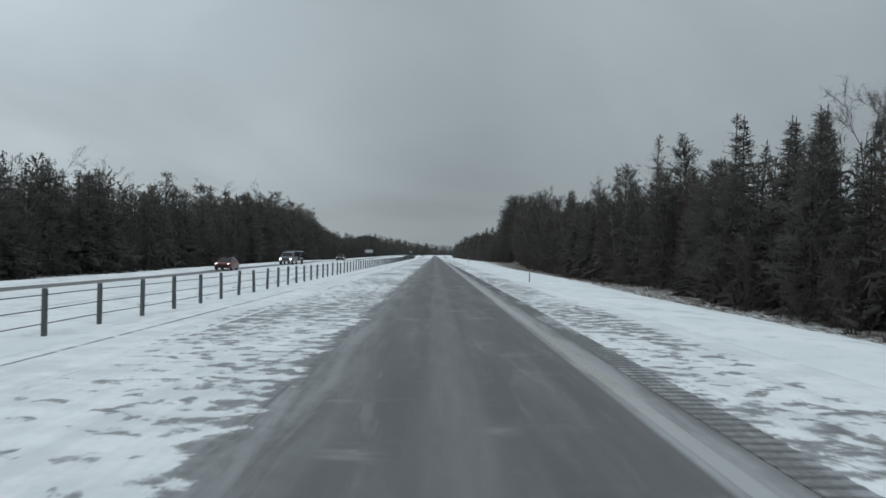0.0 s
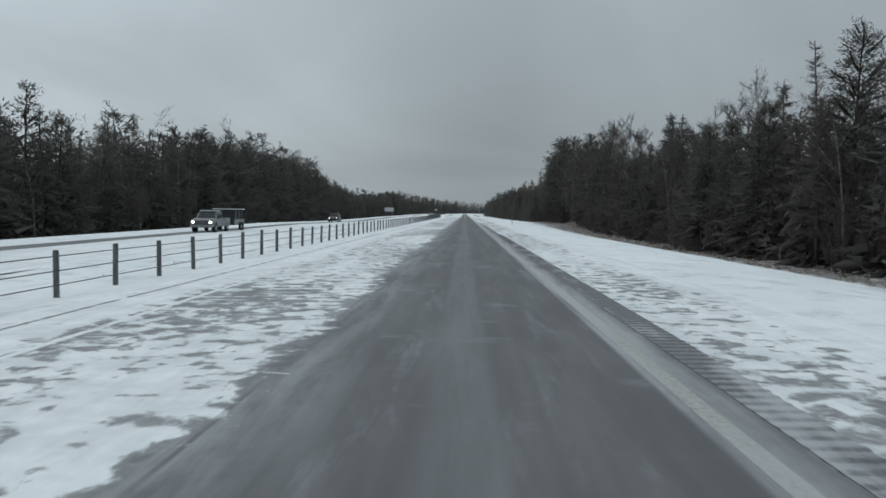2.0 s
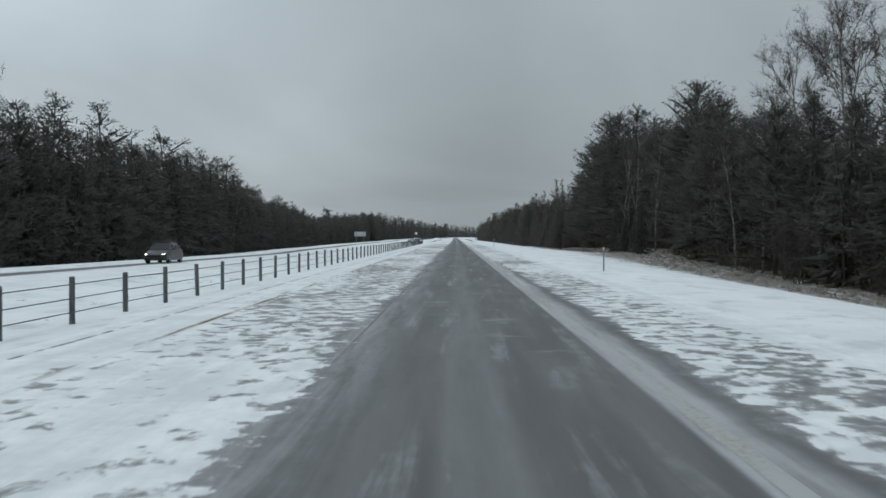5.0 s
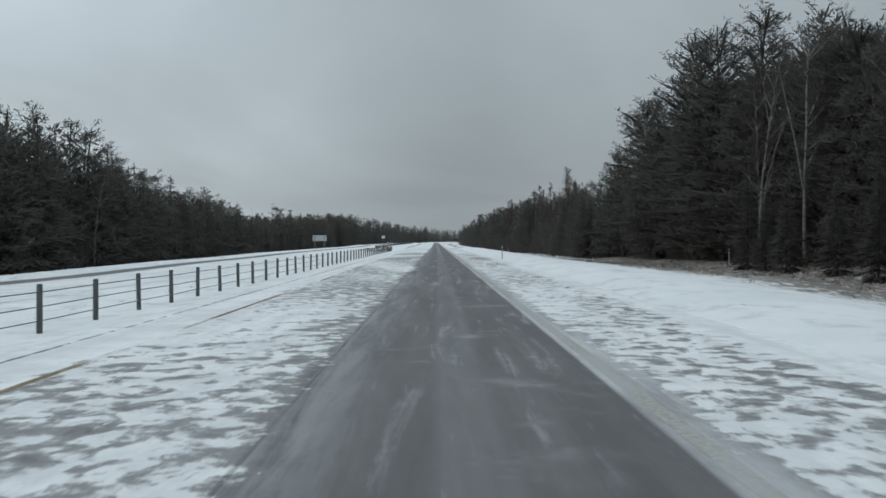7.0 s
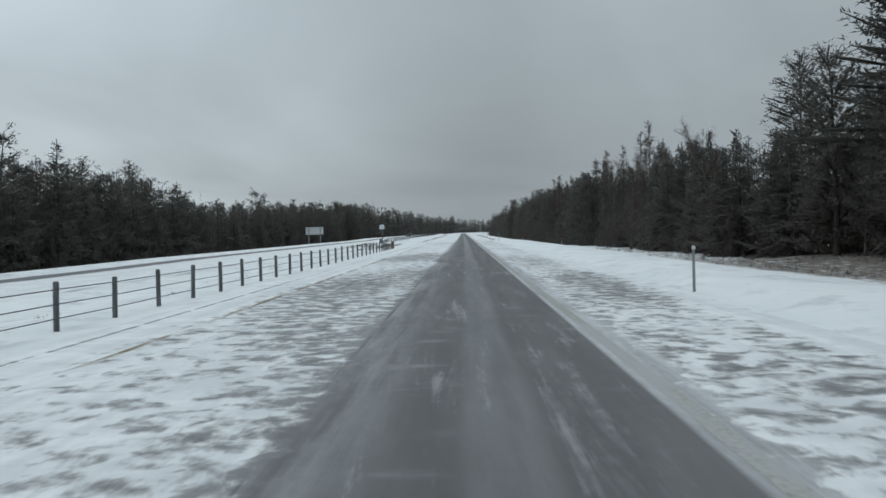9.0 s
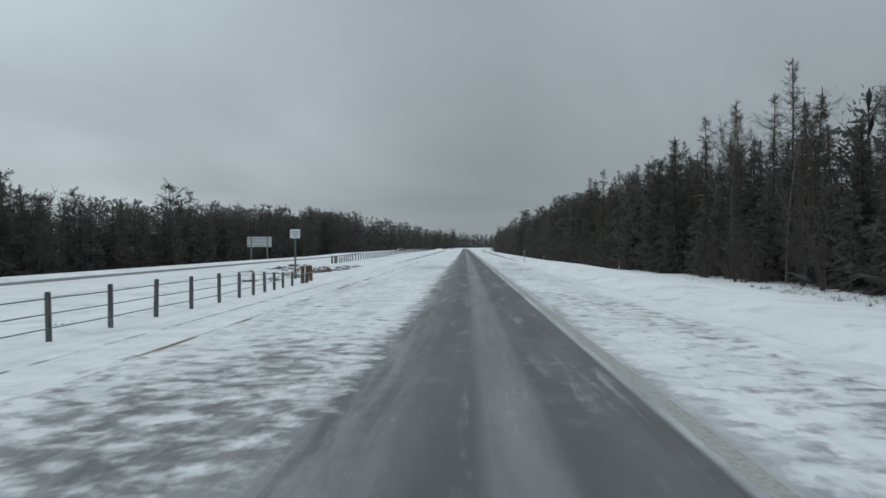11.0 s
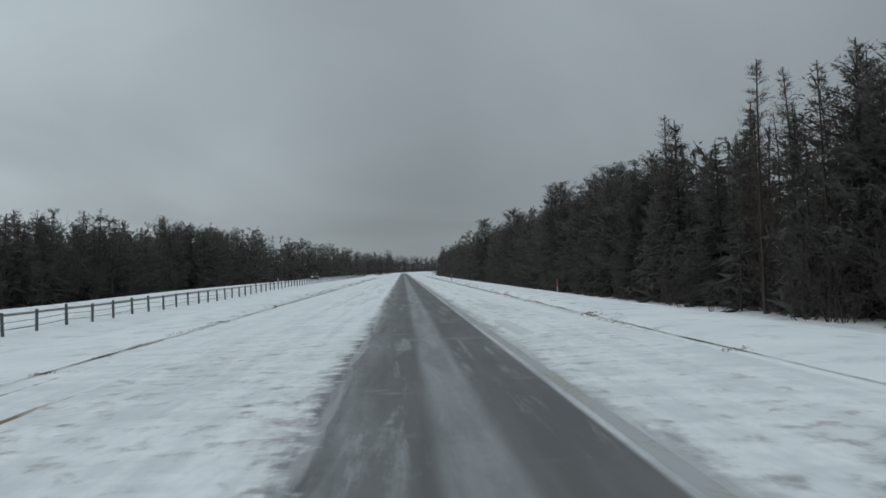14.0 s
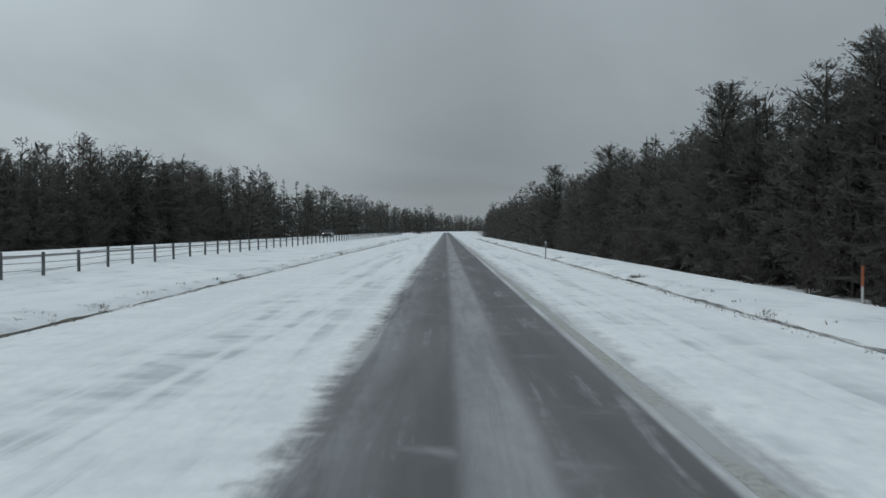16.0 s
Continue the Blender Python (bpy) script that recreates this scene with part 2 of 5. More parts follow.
    if opposite:
        bare = n.math("MULTIPLY", n.step(xw, 2.5, 3.0), n.step(xw, 5.3, 4.6))
        lies = n.math("MULTIPLY_ADD", bare, -0.48, n.math("MULTIPLY_ADD", patch, 0.3, 0.72))
    sleek = n.noise(p, 1.0, 6.0, 0.6, (1.8, 0.07, 1), 0.15)
    lies = n.math("MULTIPLY_ADD", n.math("MULTIPLY_ADD", sleek, 1.0, -0.5), n.math("MULTIPLY_ADD", deep, 0.06, 0.12), lies)
    drifted = n.math("MULTIPLY_ADD", speck, 0.12, lies)
    snow = n.step(drifted, n.math("MULTIPLY_ADD", ease, -0.1, 0.62), n.math("MULTIPLY_ADD", ease, 0.1, 0.715))
    # thin dusting: between the wheels, along the edge line and in streaks
    band_c = n.step(y, 90.0, 390.0, 0.05, 0.55)
    band = n.step(n.math("ABSOLUTE", n.math("SUBTRACT", n.math("MULTIPLY_ADD", wob, 0.12, x), band_c)), 0.43, 0.22)
    reach = n.math("MULTIPLY_ADD", n.step(y, 150.0, 230.0), 0.15, 2.75)
    side = n.math("MULTIPLY", n.step(x, 1.93, 2.02), n.step(xw, reach, n.math("SUBTRACT", reach, 0.4)))
    side = n.math("MULTIPLY", side, n.math("MULTIPLY_ADD", later, 0.2, 0.85))
    dusty = n.step(n.math("MULTIPLY_ADD", speck, 0.3, dust), 0.42, 0.85)
    thin = n.math("MULTIPLY", n.math("MAXIMUM", n.math("MULTIPLY", band, n.math("MULTIPLY_ADD", later, 0.44, 0.16)), n.math("MULTIPLY", side, n.step(y, 100.0, 230.0, 0.85, 1.5))), n.math("MULTIPLY_ADD", dusty, 0.6, 0.4))
    ridge = n.math("MULTIPLY", n.math("MULTIPLY", track(-1.02, 0.06, 0.1, 0.3), later), n.step(dust, 0.35, 0.6))
    blown = n.math("MULTIPLY", n.math("MULTIPLY", n.step(cross, 0.54, 0.72), n.step(swirl, 0.42, 0.6)), n.math("MULTIPLY_ADD", speck, 0.8, 0.15))
    streak = n.math("MULTIPLY", n.step(n.math("MULTIPLY_ADD", speck, 0.25, dust), 0.64, 0.82), n.step(swirl, 0.36, 0.58))
    near = n.math("MULTIPLY", n.step(n.math("SUBTRACT", edge, xw), -1.1, 0.3), 0.62)
    thin = n.math("MAXIMUM", thin, n.math("MAXIMUM", n.math("MULTIPLY", n.math("MULTIPLY", streak, 0.5), n.step(y, 120.0, 200.0, 0.45, 1.0)), n.math("MULTIPLY", blown, 0.68)))
    thin = n.math("MAXIMUM", thin, n.math("MAXIMUM", n.math("MULTIPLY", near, dusty), n.math("MULTIPLY", ridge, 0.8)))
    thin = n.math("MAXIMUM", thin, n.math("MULTIPLY", cover, n.step(lies, 0.38, 0.62, 0.08, 0.6)))
    tar = n.mix(grit, (0.07, 0.071, 0.073), (0.125, 0.125, 0.127))
    tar = n.mix(n.step(wear, 0.35, 0.7), tar, (0.14, 0.14, 0.142))
    joint = n.math("MULTIPLY", track(n.math("MULTIPLY_ADD", y, 0.0021, -2.06), 0.012, 0.03, 0.05), n.math("MULTIPLY", n.step(dust, 0.44, 0.6), n.math("MULTIPLY", n.step(y, 360.0, 300.0), n.step(n.math("ABSOLUTE", n.math("SUBTRACT", y, 115.0)), 25.0, 60.0))))
    tar = n.mix(n.math("MULTIPLY", joint, 0.6), tar, (0.028, 0.028, 0.03))
    thin = n.math("MULTIPLY", thin, n.math("MULTIPLY_ADD", joint, -0.8, 1.0))
    snow = n.math("MULTIPLY", snow, n.math("MULTIPLY_ADD", joint, -0.7, 1.0))
    film = n.mix(n.math("MULTIPLY", thin, 0.66), tar, (0.6, 0.62, 0.64))
    white = n.mix(n.step(speck, 0.3, 0.7), (0.76, 0.785, 0.80), (0.87, 0.885, 0.895))
    white = n.mix(n.math("MULTIPLY", n.step(n.math("MULTIPLY_ADD", sleek, 0.5, n.math("MULTIPLY", cross, 0.5)), 0.42, 0.6), n.math("MULTIPLY_ADD", deep, -0.22, 0.5)), white, (0.54, 0.57, 0.59))
    lanes = n.math("MAXIMUM", n.step(n.math("ABSOLUTE", n.math("ADD", x, 3.0)), 1.7, 0.7), n.step(n.math("ABSOLUTE", n.math("SUBTRACT", x, 3.6)), 1.3, 0.5))
    driven = n.math("MULTIPLY", n.math("MULTIPLY", n.step(sleek, 0.47, 0.6), deep), n.math("MULTIPLY", lanes, n.step(cross, 0.42, 0.62, 0.1, 0.75)))
    white = n.mix(driven, white, (0.42, 0.45, 0.47))
    colour = n.mix(snow, film, white)
    height = n.math("ADD", n.math("MULTIPLY", snow, n.math("MULTIPLY_ADD", patch, 0.6, 0.7)), n.math("MULTIPLY_ADD", speck, 0.15, n.math("MULTIPLY", grit, 0.06)))
    n.surface(colour, n.step(snow, 0.0, 1.0, 0.62, 0.8), n.bump(height, 0.6, 0.05), spec=0.3)
    return m


def plain(name, a, b, scale=8.0, rough=0.7, metal=0.0, bump=0.2, stretch=(1, 1, 1), dist=0.01, spec=0.3):
    """A surface that varies between two colours at two scales."""
    m, n = material(name)
    p = n.local()
    big = n.noise(p, scale * 0.25, 3.0, 0.5, stretch)
    small = n.noise(p, scale, 6.0, 0.65, stretch)
    f = n.step(n.math("MULTIPLY_ADD", small, 0.65, n.math("MULTIPLY", big, 0.35)), 0.32, 0.68)
    n.surface(n.mix(f, a, b), rough, n.bump(small, bump, dist), metal, spec)
    return m


def leafy(name, dark, light):
    """Needles or twigs: every tree and every sprig a little different."""
    m, n = material(name)
    who = n.tree.nodes.new("ShaderNodeObjectInfo").outputs["Random"]
    isle = n.tree.nodes.new("ShaderNodeNewGeometry").outputs["Random Per Island"]
    big = n.noise(n.place(), 0.35, 3.0, 0.5)
    f = n.math("ADD", n.math("MULTIPLY", isle, 0.3), n.math("MULTIPLY_ADD", who, 0.4, n.math("MULTIPLY_ADD", big, 0.6, -0.2)))
    look_ = n.mix(f, dark, light)
    a = n.add("ShaderNodeBsdfDiffuse")
    b = n.add("ShaderNodeBsdfTranslucent")
    n.put(a.inputs["Color"], look_)
    n.put(b.inputs["Color"], look_)
    both = n.add("ShaderNodeMixShader")
    both.inputs[0].default_value = 0.55
    n.tree.links.new(a.outputs[0], both.inputs[1])
    n.tree.links.new(b.outputs[0], both.inputs[2])
    o = n.tree.nodes.new("ShaderNodeOutputMaterial")
    n.tree.links.new(both.outputs[0], o.inputs[0])
    return m


def lamp_material(name, colour, strength):
    m, n = material(name)
    e = n.add("ShaderNodeEmission", Strength=strength)
    e.inputs[0].default_value = (*colour, 1)
    o = n.tree.nodes.new("ShaderNodeOutputMaterial")
    n.tree.links.new(e.outputs[0], o.inputs[0])
    return m


def paint_line(name, colour, worn, under, covered=0.0, buried=0.0, early=0.0):
    """Road paint, worn through and dusted over with snow."""
    m, n = material(name)
    p = n.place()
    hidden = n.math("MULTIPLY", n.step(n.xyz(p)[1], 120.0, 300.0), covered)
    hidden = n.math("MULTIPLY_ADD", n.step(n.xyz(p)[1], 415.0, 455.0), buried, hidden)
    hidden = n.math("MULTIPLY_ADD", n.step(n.xyz(p)[1], 200.0, 110.0), early, hidden)
    gone = n.step(n.math("ADD", n.noise(p, 0.55, 5.0, 0.65, (2.0, 0.35, 1)), hidden), worn, worn + 0.16)
    fine = n.step(n.noise(p, 14.0, 5.0, 0.7), 0.35, 0.7)
    n.surface(n.mix(gone, n.mix(fine, colour, tuple(c * 0.6 for c in colour)), under), 0.8, spec=0.2)
    return m


SNOW = snow_material()
ASPHALT = road_material()
ASPHALT_FAR = road_material(True)
# Both needle colours are lifted above true, putting the missing haze into them.
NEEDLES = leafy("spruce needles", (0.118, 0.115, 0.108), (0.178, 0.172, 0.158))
PINE = leafy("pine needles", (0.118, 0.115, 0.107), (0.18, 0.173, 0.157))
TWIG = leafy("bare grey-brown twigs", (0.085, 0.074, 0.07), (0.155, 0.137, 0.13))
LARCH = leafy("bare larch twigs", (0.085, 0.066, 0.058), (0.16, 0.128, 0.11))
GRASS = leafy("dead grass", (0.09, 0.078, 0.06), (0.24, 0.21, 0.165))
BARK = plain("dark conifer bark", (0.05, 0.046, 0.042), (0.10, 0.09, 0.083), 5.0, 0.9, bump=0.6, stretch=(1, 1, 0.2), dist=0.03)
BIRCH = plain("pale birch bark", (0.085, 0.079, 0.073), (0.28, 0.26, 0.245), 3.0, 0.8, bump=0.3, stretch=(0.4, 0.4, 2))
POST = plain("weathered grey wood", (0.07, 0.078, 0.08), (0.17, 0.18, 0.18), 9.0, 0.85, bump=0.4, stretch=(1, 1, 0.15))
ENDPOST = plain("brown stained wood", (0.06, 0.042, 0.028), (0.15, 0.10, 0.062), 9.0, 0.85, bump=0.4, stretch=(1, 1, 0.15))
WIRE = plain("galvanised wire rope", (0.06, 0.063, 0.066), (0.13, 0.137, 0.14), 30.0, 0.5, 0.7, 0.2)
SIGNBACK = plain("dull aluminium sheet", (0.55, 0.57, 0.58), (0.68, 0.70, 0.71), 3.0, 0.5, 0.2, 0.05)
SIGNFACE = plain("white sign sheet", (0.62, 0.65, 0.66), (0.74, 0.77, 0.78), 3.0, 0.5, 0.0, 0.05)
SIGNINK = plain("faded blue-grey lettering", (0.24, 0.31, 0.35), (0.32, 0.38, 0.42), 9.0, 0.6)
STEEL = plain("galvanised steel", (0.22, 0.235, 0.24), (0.36, 0.375, 0.38), 6.0, 0.5, 0.5, 0.1)
SIGNPOST = plain("weathered dark steel", (0.09, 0.095, 0.1), (0.17, 0.177, 0.185), 7.0, 0.7, 0.2)
WHITEPOST = plain("dirty white plastic", (0.5, 0.5, 0.49), (0.7, 0.7, 0.69), 7.0, 0.6)
ORANGE = plain("faded orange sleeve", (0.32, 0.10, 0.05), (0.5, 0.17, 0.09), 8.0, 0.6)
BLACKTOP = plain("dark rubber cap", (0.03, 0.03, 0.032), (0.06, 0.06, 0.062), 8.0, 0.7)
def rock_material():
    m, n = material("snow-capped pinkish grey granite")
    p = n.local()
    coarse = n.noise(p, 1.6, 5.0, 0.6)
    fine = n.noise(p, 7.0, 6.0, 0.7)
    stone = n.mix(n.step(n.math("MULTIPLY_ADD", fine, 0.5, n.math("MULTIPLY", coarse, 0.5)), 0.35, 0.65), (0.075, 0.065, 0.06), (0.27, 0.22, 0.205))
    upward = n.xyz(n.tree.nodes.new("ShaderNodeNewGeometry").outputs["Normal"])[2]
    cap = n.step(n.math("MULTIPLY_ADD", fine, 0.5, upward), 1.02, 1.2)
    n.surface(n.mix(cap, stone, (0.8, 0.82, 0.84)), 0.85, n.bump(fine, 0.8, 0.06))
    return m


ROCK = rock_material()
TYRE = plain("tyre rubber", (0.012, 0.012, 0.013), (0.04, 0.04, 0.042), 12.0, 0.85)
RIM = plain("alloy rim", (0.25, 0.25, 0.26), (0.4, 0.4, 0.41), 9.0, 0.4, 0.8)
GLASS = plain("dark tinted car glass", (0.015, 0.018, 0.02), (0.03, 0.034, 0.036), 2.0, 0.12, 0.0, 0.0, spec=0.25)
TRIM = plain("black plastic trim", (0.015, 0.015, 0.016), (0.035, 0.035, 0.037), 9.0, 0.6)
RED = plain("dark red car paint", (0.10, 0.012, 0.013), (0.16, 0.026, 0.025), 3.0, 0.3, 0.0, 0.02, spec=0.6)
SILVER = plain("silver car paint", (0.17, 0.175, 0.18), (0.27, 0.275, 0.28), 3.0, 0.4, 0.3, 0.02, spec=0.6)
DARKPAINT = plain("charcoal car paint", (0.03, 0.032, 0.036), (0.06, 0.062, 0.066), 3.0, 0.3, 0.2, 0.02, spec=0.6)
HEADLIGHT = lamp_material("lit headlight", (1.0, 0.95, 0.85), 9.0)
RIB = paint_line("dusted asphalt rib", (0.17, 0.172, 0.175), 0.5, (0.36, 0.37, 0.38), 0.32)
GROOVE = paint_line("snow-filled groove", (0.24, 0.248, 0.255), 0.46, (0.4, 0.41, 0.42), 0.32)
BARE_GROOVE = plain("bare milled groove", (0.2, 0.204, 0.21), (0.42, 0.43, 0.44), 5.0, 0.85)
SNOWY_RIB = plain("snow-capped rib", (0.52, 0.54, 0.56), (0.72, 0.74, 0.76), 6.0, 0.85)
EDGE_PAINT = paint_line("worn white edge line", (0.44, 0.44, 0.415), 0.42, (0.4, 0.41, 0.415))
YELLOW_PAINT = paint_line("worn yellow line", (0.25, 0.2, 0.125), 0.43, (0.78, 0.8, 0.82), buried=0.5, early=0.13)


# ---- ground and roads ----
def sheet(name, xs, ys, height, mat, follow=True):
    verts = [(x + (bend(y) if follow else 0.0), y, height(x + bend(y), y)) for y in ys for x in xs]
    w = len(xs)
    faces = []
    for j in range(len(ys) - 1):
        for i in range(w - 1):
            a = j * w + i
            faces += [(a, a + 1, a + w + 1), (a, a + w + 1, a + w)]
    ob = new(name, mesh_arrays(name, verts, faces, [mat]))
    for q in ob.data.polygons:
        q.use_smooth = True
    return ob


xs = [-2600, -900, -300, -130, -80, -58, -48, -43, -40, -37, -34.5, -32, -30, -28.5, -27.6, -27, -26.5, -26.1, -25.7, -25.3, -25.0, -20, -15.4, -15.1]
xs += [-14.8 + 0.4 * k for k in range(19)] + [-7.2, -7.1, -7.02, -6.95, -6.85, -6.73, 0, 5.75, 5.88, 5.95, 6.0, 6.06, 6.13, 6.22, 6.35, 6.6, 7.1, 7.7, 8.3, 9, 9.8, 10.7, 11.6, 12.6, 13.8, 15, 16.2, 17.5, 19, 21, 23.2, 26, 31, 40, 55, 90, 150, 330, 900, 2600]
ys = [-400, -150, -60] + [-30 + 1.6 * k for k in range(470)] + [728 + 14 * k for k in range(60)] + [1580, 1640, 1700, 1800, 2000, 2600, 3800]
tagged(sheet("ground", xs, ys, ground_z, SNOW, True), "flat snow-covered verge and median with dead grass", "ground", kind="structure")

rys = [-60 + 10 * k for k in range(103)] + [975 + 15 * k for k in range(45)]
road = tagged(sheet("road", [ROAD_L, -5, -3, -1, 1, 2.5, 3.2, 4.4, ROAD_R], rys, lambda x, y: 0.0, ASPHALT), "grey asphalt carriageway swept with patchy blown snow", "road", kind="structure")
tagged(sheet("road_opposite", [FAR_L, -23, -21, -19, -17, FAR_R], rys, lambda x, y: left_z(y) - 0.14, ASPHALT_FAR), "opposite carriageway partly covered by snow", "road", kind="structure")


def strip(name, x0, x1, mat, z=0.002):
    return sheet(name, [x0, x1], rys, lambda x, y: z, mat)


tagged(strip("edge_line", 2.08, 2.28, EDGE_PAINT), "worn white painted edge line", "road marking", kind="structure")
tagged(strip("centre_line", -5.18, -5.05, YELLOW_PAINT), "worn yellow painted line half under snow", "road marking", kind="structure")


# Earth and dead grass, with the shadow line at the snowbank's foot painted in.
EARTH_AND_SHADE = paint_line("bare earth, dead grass and bank shade", (0.12, 0.106, 0.086), 0.44, (0.74, 0.76, 0.78))
def verge_edge(name, xc, y0):
    """The broken dark line where the pavement ends and the snowbank begins: ragged on both sides."""
    rows = [y0 + 0.4 * k for k in range(int((708 - y0) / 0.4))]
    verts = []
    for y in rows:
        half = max(0.006, 0.04 + 0.075 * noise.noise((xc, y * 0.35, 2.0)) + 0.05 * noise.noise((xc, y * 1.3, 6.0))) * smooth((y - y0) / 40)
        mid = xc + 0.05 * noise.noise((xc, y * 0.12, 4.0))
        for x in (mid - half, mid + half):
            verts.append((x, y, max(0.006, ground_z(x, y)) + 0.012))
    faces = [f for k in range(len(rows) - 1) for f in ((2 * k, 2 * k + 1, 2 * k + 3), (2 * k, 2 * k + 3, 2 * k + 2))]
    ob = new(name, mesh_arrays(name, verts, faces, [EARTH_AND_SHADE]))
    tagged(ob, "thin line of bare earth and painted shade where pavement meets verge", "verge", kind="structure")


verge_edge("verge_edge_left", -6.95, 400.0)
verge_edge("verge_edge_right", 6.02, 404.0)


def rumble():
    """Milled grooves beside the edge line: dusted ribs, and grooves in which snow lies."""
    pitch, width = 0.31, 0.44
    rows = []
    for k in range(700):
        y = 2.0 + k * pitch
        if noise.noise((2.0, y * 0.09, 4.0)) >= smooth((y - 84) / 90) * 1.8 - 0.9:
            rows.append(y)
    bed = [(x, y + d, 0.004) for y in rows for d in (0.0, pitch) for x in (2.6, 2.6 + width)]
    flats = [f for b in range(0, len(bed), 4) for f in ((b, b + 1, b + 3), (b, b + 3, b + 2))]
    ob = new("rumble_strip", mesh_arrays("rumble_strip", bed, flats, [GROOVE]))

    def rib(x, y):
        w, d = width * 0.5, 0.066
        return [(x + sx * w, y + q, z) for q, z in ((-d, 0.0045), (-d + 0.02, 0.01), (d - 0.02, 0.01), (d, 0.0045)) for sx in (-1, 1)]

    slopes = [f for b in (0, 2, 4) for f in ((b, b + 1, b + 3), (b, b + 3, b + 2))]
    one = mesh_arrays("rib", rib(0, 0), slopes, [RIB])
    for y in rows[:300]:
        piece = new("rib", one)
        piece.location = (2.82 + rng.normal() * 0.006, y + 0.07, 0)
        piece.parent = ob
    rest = [v for y in rows[300:] for v in rib(2.82, y + 0.07)]
    more = new("further_ribs", mesh_arrays("further_ribs", rest, [tuple(8 * k + i for i in f) for k in range(len(rest) // 8) for f in slopes], [RIB]))
    more.parent = ob
    tagged(more, kind="stuff")
    return ob


def open_rumble(y0, y1, xc):
    """A stretch where wind has bared the grooves and left snow on the ribs between them."""
    bed = [(xc - 0.17, y0 + 0.1, 0.004), (xc + 0.15, y0 + 0.1, 0.004), (xc + 0.15, y1 - 0.25, 0.004), (xc - 0.17, y1 - 0.1, 0.004)]
    ob = new("rumble_strip", mesh_arrays("rumble_strip", bed, [(0, 1, 2), (0, 2, 3)], [BARE_GROOVE]))
    d, w = 0.1, 0.22
    sides = [(sx * w, q, z) for q, z in ((-d, 0.0045), (-d + 0.03, 0.014), (d - 0.03, 0.014), (d, 0.0045)) for sx in (-1, 1)]
    one = mesh_arrays("rib", sides, [f for b in (0, 2, 4) for f in ((b, b + 1, b + 3), (b, b + 3, b + 2))], [SNOWY_RIB])
    y = y0 + 0.15
    while y < y1 - 0.1:
        piece = new("rib", one)
        piece.matrix_world = Matrix.LocRotScale((xc + rng.normal() * 0.02, y, 0), Euler((0, 0, rng.normal() * 0.02)), (rng.uniform(0.95, 1.15), rng.uniform(0.95, 1.35), 1))
        piece.parent = ob
        y += 0.31
    return tagged(ob, "milled rumble strip with bare grooves between snowy ribs", "rumble strip", kind="structure")


for y0, y1, xc in ((374.2, 381.0, 3.1), (431.2, 437.6, 2.98)):
    open_rumble(y0, y1, xc)
tagged(rumble(), "milled rumble strip dusted with snow beside the edge line", "rumble strip", kind="structure")


# ---- trees ----
class Geo:
    """Triangles with a material slot each."""

    def __init__(self):
        self.v, self.f, self.m, self.n = [], [], [], 0

    def add(self, verts, faces, m):
        self.v.append(np.asarray(verts, dtype=np.float32).reshape(-1, 3))
        faces = np.asarray(faces, dtype=np.int32).reshape(-1, 3)
        self.f.append(faces + self.n)
        self.m.append(np.full(len(faces), m, dtype=np.int32))
        self.n += len(self.v[-1])

    def blades(self, p, d, length, width, m=1):
        """Many slender triangles at once: where they spring from, their ways, lengths and widths."""
        p, d = np.atleast_2d(p), np.atleast_2d(d)
        d = d / (np.linalg.norm(d, axis=1, keepdims=True) + 1e-9)
        s = np.cross(d, rng.normal(size=d.shape))
        s = s / (np.linalg.norm(s, axis=1, keepdims=True) + 1e-9) * np.reshape(width, (-1, 1)) * 0.5
        verts = np.stack((p - s, p + s, p + d * np.reshape(length, (-1, 1))), axis=1)
        self.add(verts, np.arange(3 * len(p)), m)

    def blade(self, p, d, length, width, m):
        self.blades(p, d, length, width, m)

    def pads(self, root, tip, wide, thick, m=1):
        """Boughs as slim uneven bodies: pointed at both ends, broadest beyond the middle."""
        root, tip = np.atleast_2d(root), np.atleast_2d(tip)
        count = len(root)
        d = tip - root
        side = np.stack((-d[:, 1], d[:, 0], np.zeros(count)), axis=1)
        side = side / (np.linalg.norm(side, axis=1, keepdims=True) + 1e-9)
        up = np.array((0.0, 0.0, 1.0))
        wide, thick = np.reshape(wide, (-1, 1)), np.reshape(thick, (-1, 1))

        def ring(v, size):
            return root + d * rng.uniform(0.45, 0.75, (count, 1)) + v * size * rng.uniform(0.65, 1.3, (count, 1))

        verts = np.stack((root, ring(side, wide), ring(up, thick), ring(-side, wide), ring(-up, thick * 0.8), tip), axis=1)
        one = np.array([(0, 1, 2), (0, 2, 3), (0, 3, 4), (0, 4, 1), (5, 2, 1), (5, 3, 2), (5, 4, 3), (5, 1, 4)])
        self.add(verts, (one[None] + 6 * np.arange(count)[:, None, None]).reshape(-1, 3), m)

    def tube(self, a, b, r0, r1, m, k=4):
        a, b = np.asarray(a, float), np.asarray(b, float)
        d = b - a
        d = d / (np.linalg.norm(d) + 1e-9)
        u = np.cross(d, (0.3, 0.9, 0.1))
        u /= np.linalg.norm(u) + 1e-9
        w = np.cross(d, u)
        verts = [p + r * (math.cos(math.tau * i / k) * u + math.sin(math.tau * i / k) * w) for p, r in ((a, r0), (b, r1)) for i in range(k)]
        faces = [f for i in range(k) for f in ((i, (i + 1) % k, k + (i + 1) % k), (i, k + (i + 1) % k, k + i))]
        self.add(verts, faces, m)

    def arrays(self):
        return np.concatenate(self.v), np.concatenate(self.f), np.concatenate(self.m)


